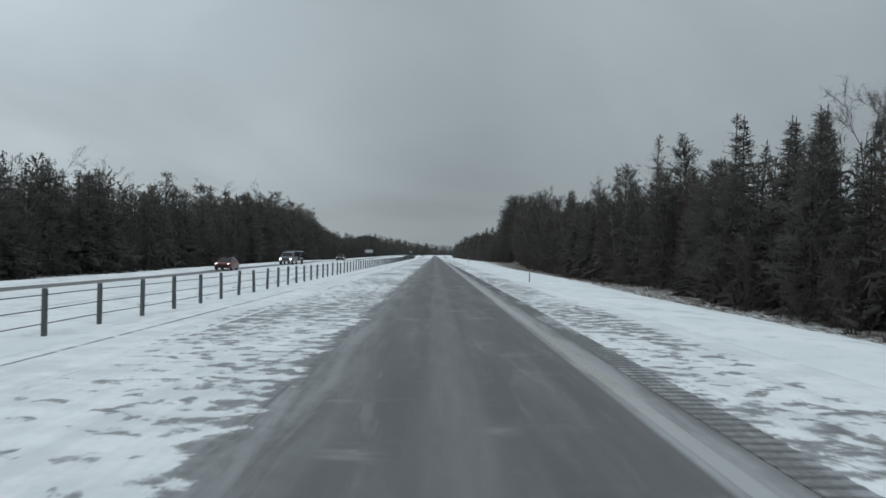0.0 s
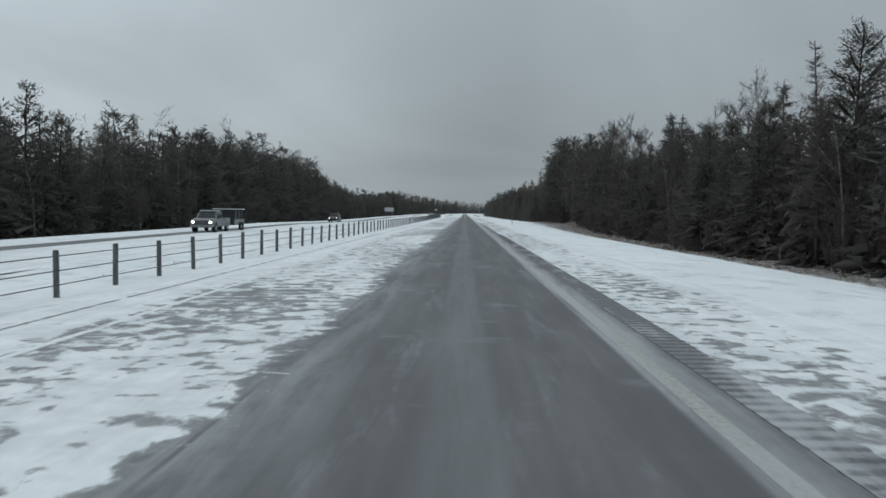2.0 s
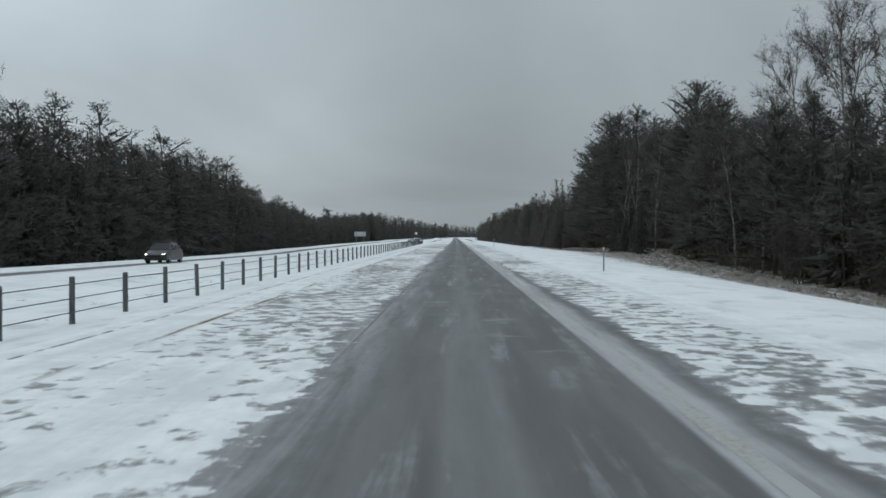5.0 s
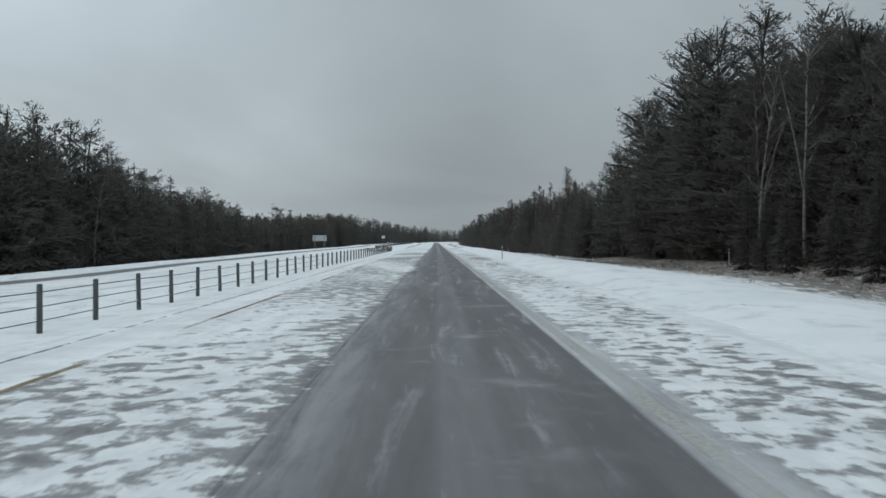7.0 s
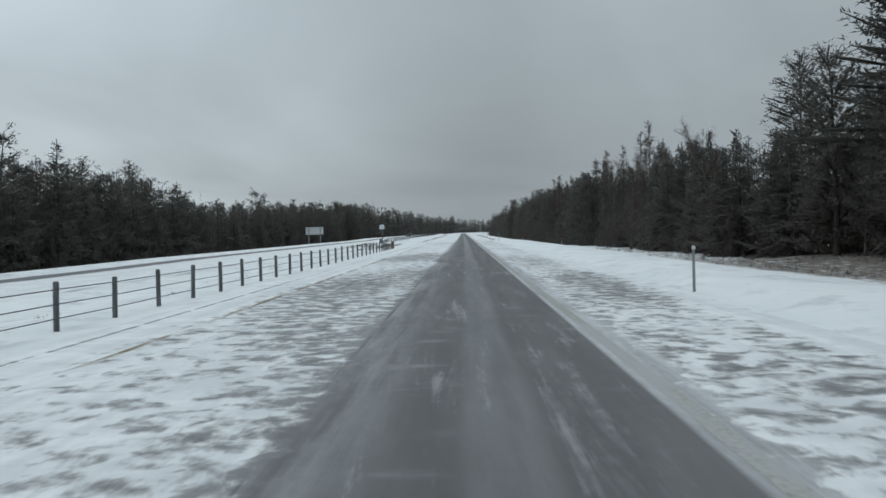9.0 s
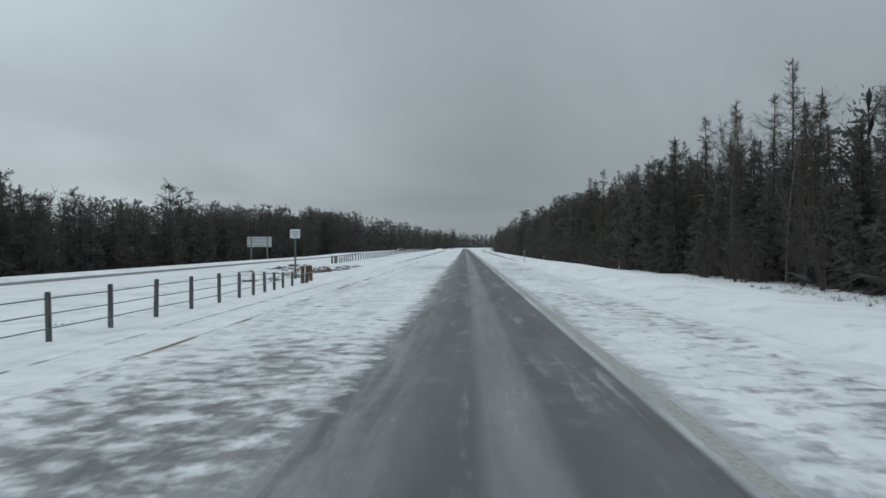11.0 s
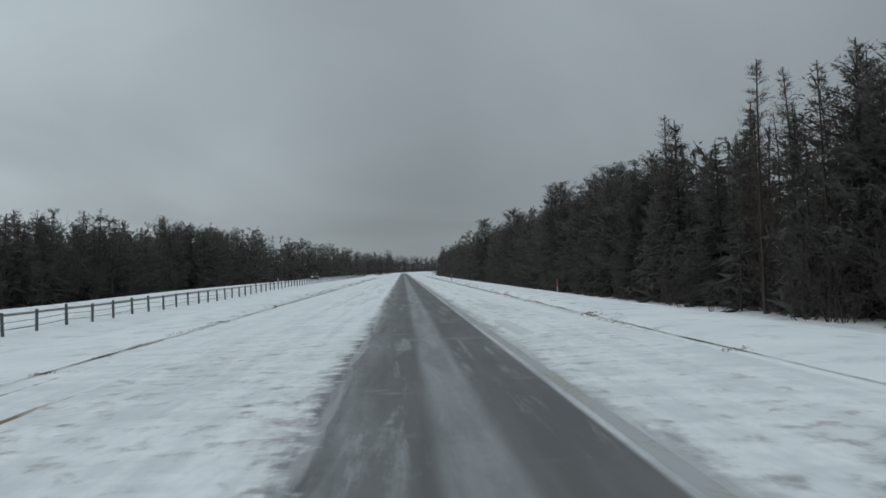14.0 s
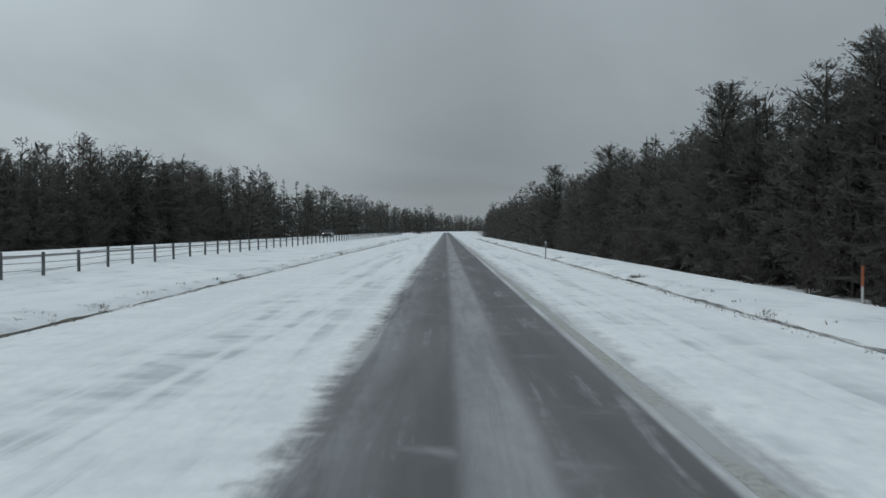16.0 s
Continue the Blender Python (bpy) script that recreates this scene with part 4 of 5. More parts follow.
# trees that stand out above the rest: kind, x, y, height of the top, model
STANDS = {
    "right verge, first stretch": [
        ("larch", 22.6, 92.9, 14.6, 0), ("pine", 36.5, 129.3, 19.7, 2), ("larch", 36.1, 109.4, 19.5, 1), ("spruce", 30.1, 89.0, 15.9, 1), ("spruce", 39.3, 101.7, 18.0, 0),
        ("spruce", 54.0, 126.4, 23.6, 0), ("pine", 23.7, 114.3, 13.5, 0), ("spruce", 25.0, 167.5, 13.7, 1), ("birch", 25.5, 136.4, 13.6, 2), ("larch", 25.0, 123.1, 14.1, 2),
        ("spruce", 25.0, 69.9, 11.0, 0), ("spruce", 25.2, 63.6, 11.8, 1), ("spruce", 26.5, 62.0, 11.9, 0), ("spruce", 25.0, 58.7, 11.8, 2), ("birch", 25.0, 54.0, 12.0, 1), ("birch", 26.0, 51.0, 12.4, 3)],
    "right verge, mixed wood": [
        ("spruce", 26.4, 176.0, 15.0, 2), ("birch", 24.1, 201.8, 17.3, 0), ("birch", 25.5, 213.0, 17.2, 2), ("spruce", 25.0, 162.2, 13.2, 1), ("birch", 25.4, 154.8, 12.8, 1),
        ("birch", 27.0, 149.8, 13.9, 3), ("spruce", 50.4, 203.1, 23.0, 2), ("pine", 25.0, 240.7, 17.6, 1), ("birch", 25.2, 197.0, 16.2, 1), ("birch", 26.0, 207.5, 16.6, 3), ("pine", 24.6, 229.0, 14.6, 0)],
    "right verge, tall pines": [
        ("pine", 25.3, 284.1, 20.0, 1), ("pine", 26.0, 276.7, 20.3, 0), ("pine", 25.6, 290.5, 20.6, 1), ("pine", 26.4, 297.5, 19.8, 2), ("pine", 24.0, 302.5, 17.2, 0), ("pine", 25.8, 313.9, 18.3, 3),
        ("pine", 24.6, 322.5, 12.8, 2), ("pine", 25.5, 331.0, 14.6, 0), ("pine", 25.8, 254.0, 14.9, 2), ("spruce", 27.8, 250.0, 17.4, 1), ("birch", 24.2, 271.5, 15.2, 3)],
    "right verge, larches": [
        ("larch", 28.6, 400.4, 17.8, 0), ("birch", 33.9, 392.1, 14.9, 0), ("spruce", 29.8, 398.2, 14.8, 0), ("spruce", 30.6, 402.2, 14.9, 0), ("larch", 34.2, 436.8, 20.0, 2), ("larch", 28.7, 445.2, 15.4, 1),
        ("spruce", 24.3, 425.2, 14.2, 2), ("spruce", 25.3, 422.6, 12.0, 0), ("spruce", 24.2, 415.4, 10.5, 2), ("larch", 24.0, 410.6, 14.4, 1), ("larch", 27.0, 430.0, 14.2, 0), ("larch", 26.0, 407.0, 14.9, 2), ("larch", 29.5, 408.0, 16.2, 1)],
    "right verge, spruces": [
        ("spruce", 25.0, 441.2, 12.9, 1), ("spruce", 24.0, 431.9, 11.8, 1), ("spruce", 25.8, 457.0, 12.8, 2), ("larch", 22.3, 455.1, 12.0, 2), ("larch", 21.6, 462.1, 13.6, 1), ("spruce", 24.0, 470.2, 12.4, 0),
        ("larch", 22.7, 485.0, 14.1, 0), ("spruce", 24.0, 485.6, 13.8, 2), ("larch", 25.0, 465.0, 13.7, 0), ("larch", 26.4, 459.0, 14.1, 1), ("pine", 24.0, 455.0, 12.4, 0), ("pine", 24.3, 451.8, 12.0, 1),
        ("spruce", 23.8, 446.4, 11.6, 1), ("spruce", 24.0, 438.6, 12.7, 2), ("pine", 24.0, 499.0, 11.7, 1), ("pine", 24.2, 494.2, 12.3, 0), ("pine", 24.0, 504.0, 12.2, 2), ("pine", 24.0, 512.9, 12.8, 1)],
    "right verge, last stretch": [
        ("pine", 22.5, 538.9, 13.1, 2), ("pine", 29.1, 526.8, 14.9, 0), ("pine", 22.6, 520.6, 11.4, 1), ("pine", 25.2, 606.8, 12.9, 2), ("pine", 22.4, 654.0, 14.8, 1), ("pine", 22.6, 533.4, 11.6, 0), ("spruce", 24.0, 575.7, 12.8, 1),
        ("pine", 24.0, 598.0, 13.6, 1), ("pine", 24.0, 555.9, 11.8, 2), ("spruce", 24.0, 569.9, 12.5, 2), ("pine", 24.0, 586.0, 12.3, 0), ("pine", 24.2, 545.5, 14.1, 1), ("pine", 24.0, 516.9, 12.5, 0)],
    "left woods, birches": [
        ("birch", -45.0, 94.9, 13.0, 0), ("birch", -45.0, 106.1, 13.4, 1), ("birch", -45.0, 123.6, 12.7, 2), ("pine", -45.0, 149.9, 14.2, 1), ("larch", -45.0, 181.4, 14.8, 0), ("pine", -45.0, 175.8, 14.8, 2),
        ("birch", -46.0, 186.0, 15.7, 1), ("spruce", -45.0, 192.4, 13.0, 0), ("spruce", -45.0, 205.1, 13.2, 1), ("pine", -60.5, 209.1, 16.6, 0), ("larch", -46.0, 221.8, 15.8, 1), ("pine", -45.0, 229.4, 16.5, 3), ("birch", -47.0, 239.1, 18.5, 2)],
    "left woods, tall pines": [
        ("pine", -45.0, 245.8, 17.7, 0), ("spruce", -54.2, 249.9, 16.5, 1), ("pine", -45.0, 261.3, 18.6, 1), ("pine", -45.0, 287.0, 18.2, 2), ("pine", -45.0, 296.0, 16.3, 3), ("pine", -45.0, 308.0, 17.3, 0),
        ("pine", -45.0, 315.1, 16.4, 1), ("pine", -45.0, 320.0, 16.5, 2), ("pine", -45.0, 327.0, 15.0, 0), ("pine", -45.0, 334.8, 13.5, 1), ("pine", -45.0, 343.6, 12.7, 3), ("pine", -46.4, 352.2, 13.0, 2)],
    "left woods, low stretch": [
        ("pine", -45.0, 368.0, 11.4, 0), ("spruce", -48.8, 371.3, 14.1, 2), ("pine", -45.0, 386.0, 10.8, 1), ("pine", -48.7, 393.1, 13.0, 0), ("pine", -45.0, 406.3, 9.9, 2), ("pine", -44.0, 457.0, 11.7, 2),
        ("pine", -45.0, 469.5, 10.9, 1), ("pine", -45.0, 481.5, 9.8, 0), ("birch", -45.0, 500.0, 10.7, 1), ("pine", -45.0, 517.0, 10.5, 3), ("pine", -45.0, 526.5, 11.2, 1), ("pine", -45.0, 537.5, 11.6, 0)],
    "left woods, last stretch": [
        ("birch", -46.0, 534.6, 11.4, 0), ("pine", -45.0, 544.5, 11.9, 2), ("spruce", -45.0, 552.6, 12.0, 1), ("larch", -43.8, 575.9, 13.6, 0), ("pine", -67.0, 617.6, 15.8, 1), ("spruce", -60.2, 608.2, 14.6, 0),
        ("pine", -45.0, 592.0, 12.1, 1), ("pine", -45.0, 619.0, 13.8, 2), ("pine", -48.3, 678.0, 16.0, 0), ("pine", -46.0, 696.8, 16.2, 1), ("pine", -49.0, 800.0, 15.6, 2)],
}
LANDMARKS = [row for rows in STANDS.values() for row in rows]
for kind, x, y, top, which in LANDMARKS:
    tree(kind + "_tree", x, y, top - ground_z(x, y), which, 1.12 if kind in ("spruce", "pine") else 1.0)

for k, (x, y, h) in enumerate(((22.7, 267.6, 17.2), (22.9, 260.3, 17.0), (22.5, 247.8, 14.8))):
    ob = new("birch_tree")
    ob.matrix_world = Matrix.LocRotScale((x, y, ground_z(x, y)), Euler((0, 0, 2.1 * k)), (h / 10, h / 10, h / 10))
    for name, me in FORKED_BIRCHES[k]:
        new(name, me).parent = ob
    tagged(ob, "tall leafless birch with pale forked trunk before dark pines", "tree", "trees along the woods")
for x, y, h in ((21.4, 266.2, 6.4), (21.2, 258.9, 5.6), (21.3, 262.6, 5.0), (20.7, 246.5, 5.8), (21.4, 252.4, 5.2)):
    tree("spruce_tree", x, y, h)

for side, edge0, gap in ((1, WOOD_R, 2.7), (-1, WOOD_L, 3.0)):
    y = 28.0 if side > 0 else 56.0
    while y < 640:
        weights, h = mix_at(side, y)
        kind = pick(weights)
        x = edge0 + side * (rng.uniform(0.6, 3.6)) + (3.0 * back_from(y) if side > 0 else 0.0)
        if not any(abs(x - q[1]) < 1.8 and abs(y - q[2]) < 2.0 for q in LANDMARKS):
            tree(kind, x, y, h * rng.uniform(0.8, 0.98) * (1.08 if kind == "birch_tree" and side > 0 else 1.0), fat=rng.uniform(1.0, 1.25) if side > 0 else rng.uniform(1.1, 1.4))
        y += gap * rng.uniform(0.75, 1.25)


# the woods behind them, too many to count
BACK = {
    "spruce_tree": [spruce(10, 0.12, s) for s in (0.22, 0.27)],
    "pine_tree": [pine(10, 0.12, w, l) for w, l in ((0.26, 0.08), (0.3, 0.12), (0.28, 0.05))],
    "larch_tree": [larch(10, 0.3)],
    "birch_tree": [birch(10, 0.4), birch(10, 0.4)],
    "young_spruce": [spruce(5, 0.1, 0.3), spruce(5, 0.1, 0.26), spruce(5, 0.1, 0.34)],
    "bush": [bush(1.7), bush(1.3)],
    "shrub": [shrub(5.0), shrub(5.0), shrub(4.4)],
    "deep_conifer": [spruce(10, 0.03, 0.2), spruce(10, 0.03, 0.24), spruce(10, 0.03, 0.28)],
    "far_spruce": [spruce(10, 0.05, 0.26), spruce(10, 0.07, 0.3)],
    "far_pine": [pine(10, 0.07, w, 0.0, q, e) for w, q, e in ((0.28, 1.0, 0.6), (0.31, 1.2, 0.5), (0.25, 1.4, 0.7), (0.33, 0.9, 0.45))],
}
BACK_ARRAYS = {k: [g.arrays() for g in gs] for k, gs in BACK.items()}
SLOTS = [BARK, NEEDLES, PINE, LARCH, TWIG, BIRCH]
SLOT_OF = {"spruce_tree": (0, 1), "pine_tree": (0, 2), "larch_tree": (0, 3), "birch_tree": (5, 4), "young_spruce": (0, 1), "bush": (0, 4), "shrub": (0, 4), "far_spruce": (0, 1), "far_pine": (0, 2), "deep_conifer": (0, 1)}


def woods(name, label, spots):
    vs, fs, ms, base = [], [], [], 0
    for kind, x, y, s in spots:
        opts = BACK_ARRAYS[kind]
        v, f, m = opts[int(rng.integers(len(opts)))]
        a = rng.uniform(0, math.tau)
        c, sn = math.cos(a), math.sin(a)
        r = np.array(((c, -sn, 0), (sn, c, 0), (0, 0, 1)), dtype=np.float32) * s
        vs.append(v @ r.T + np.array((x, y, ground_z(x, y)), dtype=np.float32))
        fs.append(f + base)
        b, l = SLOT_OF[kind]
        ms.append(np.where(m == 0, b, l))
        base += len(v)
    ob = new(name, mesh_arrays(name, np.concatenate(vs), np.concatenate(fs), SLOTS, np.concatenate(ms)))
    return tagged(ob, label, "woods", kind="stuff")


for side, edge0, depths, name in ((1, WOOD_R, (3.6, 6.4, 9.6, 13.5), "woods_right"), (-1, WOOD_L, (3.2, 5.8, 8.8, 12.5), "woods_left")):
    spots = []
    for row, depth in enumerate(depths):
        y = 16.0
        while y < 650:
            weights, h = mix_at(side, y)
            x = edge0 + side * (depth + rng.uniform(-1.6, 1.6)) + (3.0 * back_from(y) if side > 0 else 0.0)
            kind = pick(weights)
            if row > 0:
                kind = {"spruce_tree": "far_spruce", "pine_tree": "far_pine"}.get(kind, kind)
            spots.append((kind, x, y, h * rng.uniform(0.84, 1.0) / 10.0))
            if row == 0:
                spots.append(("young_spruce", x + rng.uniform(-2, 2), y + 2.0, rng.uniform(1.0, 2.2)))
            y += rng.uniform(2.5, 3.7) if row < 2 else rng.uniform(4.2, 6.0)
    spots += [(pick(dict(far_pine=3, far_spruce=2)), edge0 + side * rng.uniform(15.5, 19), 40 + 3.2 * k, rng.uniform(1.0, 1.3)) for k in range(70 if side < 0 else 0)]
    for depth in (19, 25, 32, 40):
        y = 10.0
        while y < 660:
            x = edge0 + side * (depth + rng.uniform(-2.5, 2.5))
            spots.append(("deep_conifer", x, y, mix_at(side, y)[1] * rng.uniform(0.6, 0.88) / 10.0))
            y += rng.uniform(5.0, 8.0)
    y = 22.0
    while y < 650:
        x = edge0 + side * rng.uniform(-0.8, 3.0) + (3.2 * back_from(y) if side > 0 else 0.0)
        if rng.random() < 0.6:
            spots.append(("young_spruce", x + side * 1.2, y, rng.uniform(0.6, 1.7)))
        else:
            spots.append(("bush", x, y, rng.uniform(0.7, 1.6)))
        brushy = noise.noise((side * 5.0, y * 0.02, 1.0)) + (0.35 if side < 0 and y < 230 else 0.0)
        if brushy > -0.15:
            spots.append(("shrub", x + side * rng.uniform(-0.6, 1.0), y + 0.7, rng.uniform(0.6, 1.5) if side > 0 else rng.uniform(0.8, 1.9)))
        y += rng.uniform(1.2, 2.6)
    tagged(woods(name, "dense dark mixed woods of conifers and bare birches", spots))
    far = []
    y = 648.0
    while y < 1480:
        h = 13.8 if side > 0 else 14.0
        inward = 14.0 * smooth((y - 650) / 240) if side < 0 else 0.0
        for depth in (1.0, 6.5):
            x = edge0 + inward + side * (depth + rng.uniform(-1.5, 1.5)) + bend(y)
            far.append((pick(dict(far_pine=4, far_spruce=3)), x, y + rng.uniform(-2, 2), h * rng.uniform(0.7, 1.1) / 10.0))
        y += rng.uniform(2.6, 4.2) * (1.0 if y < 800 else 1.8)
    if side < 0:
        far += [("far_pine", -13.0 + rng.uniform(-4, 6), 848 + rng.uniform(-8, 8), rng.uniform(0.9, 1.2)) for k in range(7)]
    woods(name.replace("woods", "far_woods"), "distant dark woods beside the road", far)


# ---- cable barriers ----
def post_mesh(r, h, cap=0.02):
    bm = fresh()
    rod(bm, (0, 0, -0.25), (0, 0, h - cap), r, r * 0.97, 10)
    rod(bm, (0, 0, h - cap - 0.001), (0, 0, h), r * 0.96, r * 0.75, 10)
    me = bpy.data.meshes.new("post")
    bm.to_mesh(me)
    bm.free()
    return me


def cable_barrier(x, y0, y1, gap, h, label, tail=(), lead=()):
    """Posts and three cables; along the tail the posts get lower and the cables run together."""
    first = y0
    y0 = lead[0] if lead else y0
    z0 = ground_z(x, y0)
    base = empty("cable_barrier", x, y0, z0)
    me = post_mesh(0.062, h)
    me.materials.append(POST)
    rows = [(y, 1 - k / len(lead)) for k, y in enumerate(lead)]
    rows += [(first + gap * k, 0.0) for k in range(int((y1 - first) / gap) + 1)]
    rows += [(y, (k + 1) / len(tail)) for k, y in enumerate(tail)]
    spots = []
    for y, end in rows:
        spots.append((y, ground_z(x + bend(y), y), end))
        o = new("post", me)
        o.parent = base
        o.matrix_local = Matrix.LocRotScale((rng.normal() * 0.012, y - y0, spots[-1][1] - z0), Euler((rng.normal() * 0.012, rng.normal() * 0.015, rng.uniform(0, 6))), (1, 1, (1 - 0.36 * end) * rng.uniform(0.97, 1.03)))
    for level in (0.27, 0.56, 0.86):
        bm = fresh()

        def up_to(z, end):
            return z - z0 + h * (level + (0.5 + 0.1 * level - level) * end * 0.8)

        for (ya, za, ea), (yb, zb, eb) in zip(spots[:-1], spots[1:]):
            rod(bm, (0.075, ya - y0, up_to(za, ea)), (0.075, yb - y0, up_to(zb, eb)), 0.012, n=5)
        part("cable", bm, WIRE, base, "taut steel cable")
    return tagged(base, label, "cable barrier", "cable barriers")


cable_barrier(FENCE_X, FENCE_START, 351.8, 3.05, 0.98, "three-strand cable barrier with weathered grey wooden posts in snow", tail=(353.4, 355.5, 357.5, 359.4, 361.3, 363.4))
cable_barrier(FENCE2_X, 434.95, 760.0, 3.05, 0.85, "three-strand cable barrier beside the opposite carriageway", lead=(423.0, 424.9, 426.7, 428.7, 430.4, 432.3))


def end_post(x, y, h, timber, label, r=0.095):
    bm = fresh()
    rod(bm, (0, 0, -0.2), (0, 0, h - 0.02), r, r * 0.98, 12)
    rod(bm, (0, 0, h - 0.021), (0, 0, h), r * 0.97, r * 0.8, 12)
    ob = new("anchor_post")
    ob.matrix_world = pose(x, y, ground_z(x, y), rng.normal() * 1.0, rng.normal() * 1.5, 0)
    part("timber", bm, timber, ob)
    bm = fresh()
    rod(bm, (0, 0, h * 0.55), (0, 0, h * 0.55 + 0.05), r + 0.006, r + 0.006, 12)
    part("steel_strap", bm, STEEL, ob, "galvanised strap")
    return tagged(ob, label, "post", "barrier anchor posts")


for x, y, h in ((-8.1, 366.3, 0.85), (-8.0, 366.9, 0.86), (-8.25, 369.6, 0.82)):
    end_post(x, y, h, ENDPOST, "thick brown timber anchor post ending the barrier")
for y, h in ((417.1, 0.8), (419.5, 0.78), (420.5, 0.74)):
    end_post(-14.1, y, h, POST, "thick dark grey timber anchor post ending the barrier", 0.11)


def anchor_cable(x, y0, h0, y1, label):
    """A cable that slopes from the last post down to the anchor."""
    bm = rod(fresh(), (0, 0, h0), (0, y1 - y0, 0.12 + ground_z(x, y1) - ground_z(x, y0)), 0.012, n=6)
    ob = new("anchor_cable")
    ob.matrix_world = pose(x, y0, ground_z(x, y0))
    part("cable", bm, WIRE, ob)
    part("clamp", rod(fresh(), (0, 0, h0 - 0.03), (0, 0, h0 + 0.03), 0.03, n=8), STEEL, ob)
    tagged(ob, label, "cable", "barrier anchor cables")


for h0, end in ((0.56, 366.3), (0.5, 369.4)):
    anchor_cable(FENCE_X + 0.075, 363.4, h0, end, "steel cable sloping down to the anchor post")
for h0, end in ((0.46, 420.5), (0.4, 417.1)):
    anchor_cable(FENCE2_X + 0.075, 423.0, h0, end, "steel cable sloping down to the anchor post")


# ---- signs ----
def small_sign(x, y):
    z = ground_z(x, y)
    ob = empty("road_sign", x, y, z)
    top = 2.76 - z
    bm = box(fresh(), -0.05, 0.05, -0.03, 0.03, -0.2, top - 0.02, 0.006)
    part("post", bm, SIGNPOST, ob, "dark grey steel post")
    bm = box(fresh(), -0.29, 0.29, -0.048, -0.034, top - 0.52, top, 0.004)
    face = part("panel", bm, SIGNFACE, ob, "white square sign panel")
    for z0, w in ((top - 0.14, 0.22), (top - 0.27, 0.2), (top - 0.4, 0.12)):
        part("lettering_bar", box(fresh(), -w, w, -0.052, -0.049, z0 - 0.03, z0 + 0.03), SIGNINK, face)
    return tagged(ob, "small square white sign on a grey post in the median", "road sign")


def large_sign(x, y):
    z = ground_z(x, y)
    ob = empty("highway_sign", x, y, z)
    for dx in (-1.35, 1.35):
        part("post", box(fresh(), dx - 0.08, dx + 0.08, -0.12, 0.03, -0.3, 3.55 - z, 0.008), STEEL, ob)
    for k in range(4):
        z0 = 1.85 - z + 0.425 * k
        part("panel", box(fresh(), -2.05, 2.05, 0.034, 0.06, z0, z0 + 0.415, 0.004), SIGNBACK, ob)
    for k in range(3):
        z0 = 2.05 - z + 0.6 * k
        part("crossbar", box(fresh(), -2.0, 2.0, -0.01, 0.033, z0, z0 + 0.06), STEEL, ob)
    return tagged(ob, "large rectangular highway sign seen from its plain back", "highway sign")


small_sign(-9.8, 373.4)
large_sign(-34.2, 471.0)


# ---- delineator posts ----
def delineator(x, y, h, style, lean=0.0):
    ob = new("delineator_post")
    ob.matrix_world = pose(x, y, ground_z(x, y), rng.normal() * 1.2, lean, 0)
    if style == "orange":
        part("stake", box(fresh(), -0.045, 0.045, -0.02, 0.02, -0.2, h * 0.45, 0.008), WHITEPOST, ob)
        part("sleeve", box(fresh(), -0.05, 0.05, -0.025, 0.025, h * 0.45, h * 0.86, 0.008), ORANGE, ob, "faded orange sleeve")
        part("cap", box(fresh(), -0.055, 0.055, -0.03, 0.03, h * 0.86, h, 0.01), BLACKTOP, ob, "dark cap")
        label = "white and orange marker post with a dark cap"
    elif style == "steel":
        part("stake", box(fresh(), -0.035, 0.035, -0.015, 0.015, -0.2, h, 0.005), STEEL, ob)
        part("reflector", rod(fresh(), (0, -0.03, h - 0.07), (0, -0.016, h - 0.07), 0.055, n=12), WHITEPOST, ob, "round white reflector")
        label = "grey steel delineator post with a small reflector"
    else:
        part("stake", box(fresh(), -0.04, 0.04, -0.015, 0.015, -0.2, h, 0.006), WHITEPOST, ob)
        part("band", box(fresh(), -0.043, 0.043, -0.018, 0.018, h - 0.22, h - 0.1, 0.002), BLACKTOP, ob, "dark band")
        label = "thin white marker stake in the snow"
    return tagged(ob, label, "marker post", "marker posts along the verge")


for spec in ((5.95, 58.0, 0.66, "steel", 0), (7.0, 189.0, 1.15, "steel", 0), (22.8, 274.5, 1.2, "white", 0), (5.97, 286.0, 1.2, "steel", 0), (6.15, 413.3, 1.25, "steel", -3),
             (17.9, 426.1, 1.5, "orange", 0), (15.8, 501.2, 1.9, "orange", 0), (5.96, 520.0, 1.0, "steel", 0), (6.9, 620.0, 1.0, "steel", 0)):
    delineator(*spec)


def snag(x, y, h):
    """A thin dead stem that leans at the edge of the woods."""
    g = Geo()
    bends = [np.array((0.0, 0.0, -0.2)), np.array((0.06, 0.0, h * 0.5)), np.array((0.32, 0.05, h))]
    g.tube(bends[0], bends[1], 0.06, 0.045, 0, 6)
    g.tube(bends[1], bends[2], 0.045, 0.02, 0, 6)
    for k in range(5):
        g.tube(bends[1] + (bends[2] - bends[1]) * 0.18 * k, bends[1] + (bends[2] - bends[1]) * 0.18 * k + rng.normal(size=3) * 0.16, 0.012, 0.006, 0, 3)
    v, f, m = g.arrays()
    ob = new("dead_stem", mesh_arrays("dead_stem", v, f, [BIRCH]))
    ob.matrix_world = pose(x, y, ground_z(x, y))
    return tagged(ob, "thin pale dead stem leaning at the woods", "tree")


snag(20.9, 634.0, 3.3)


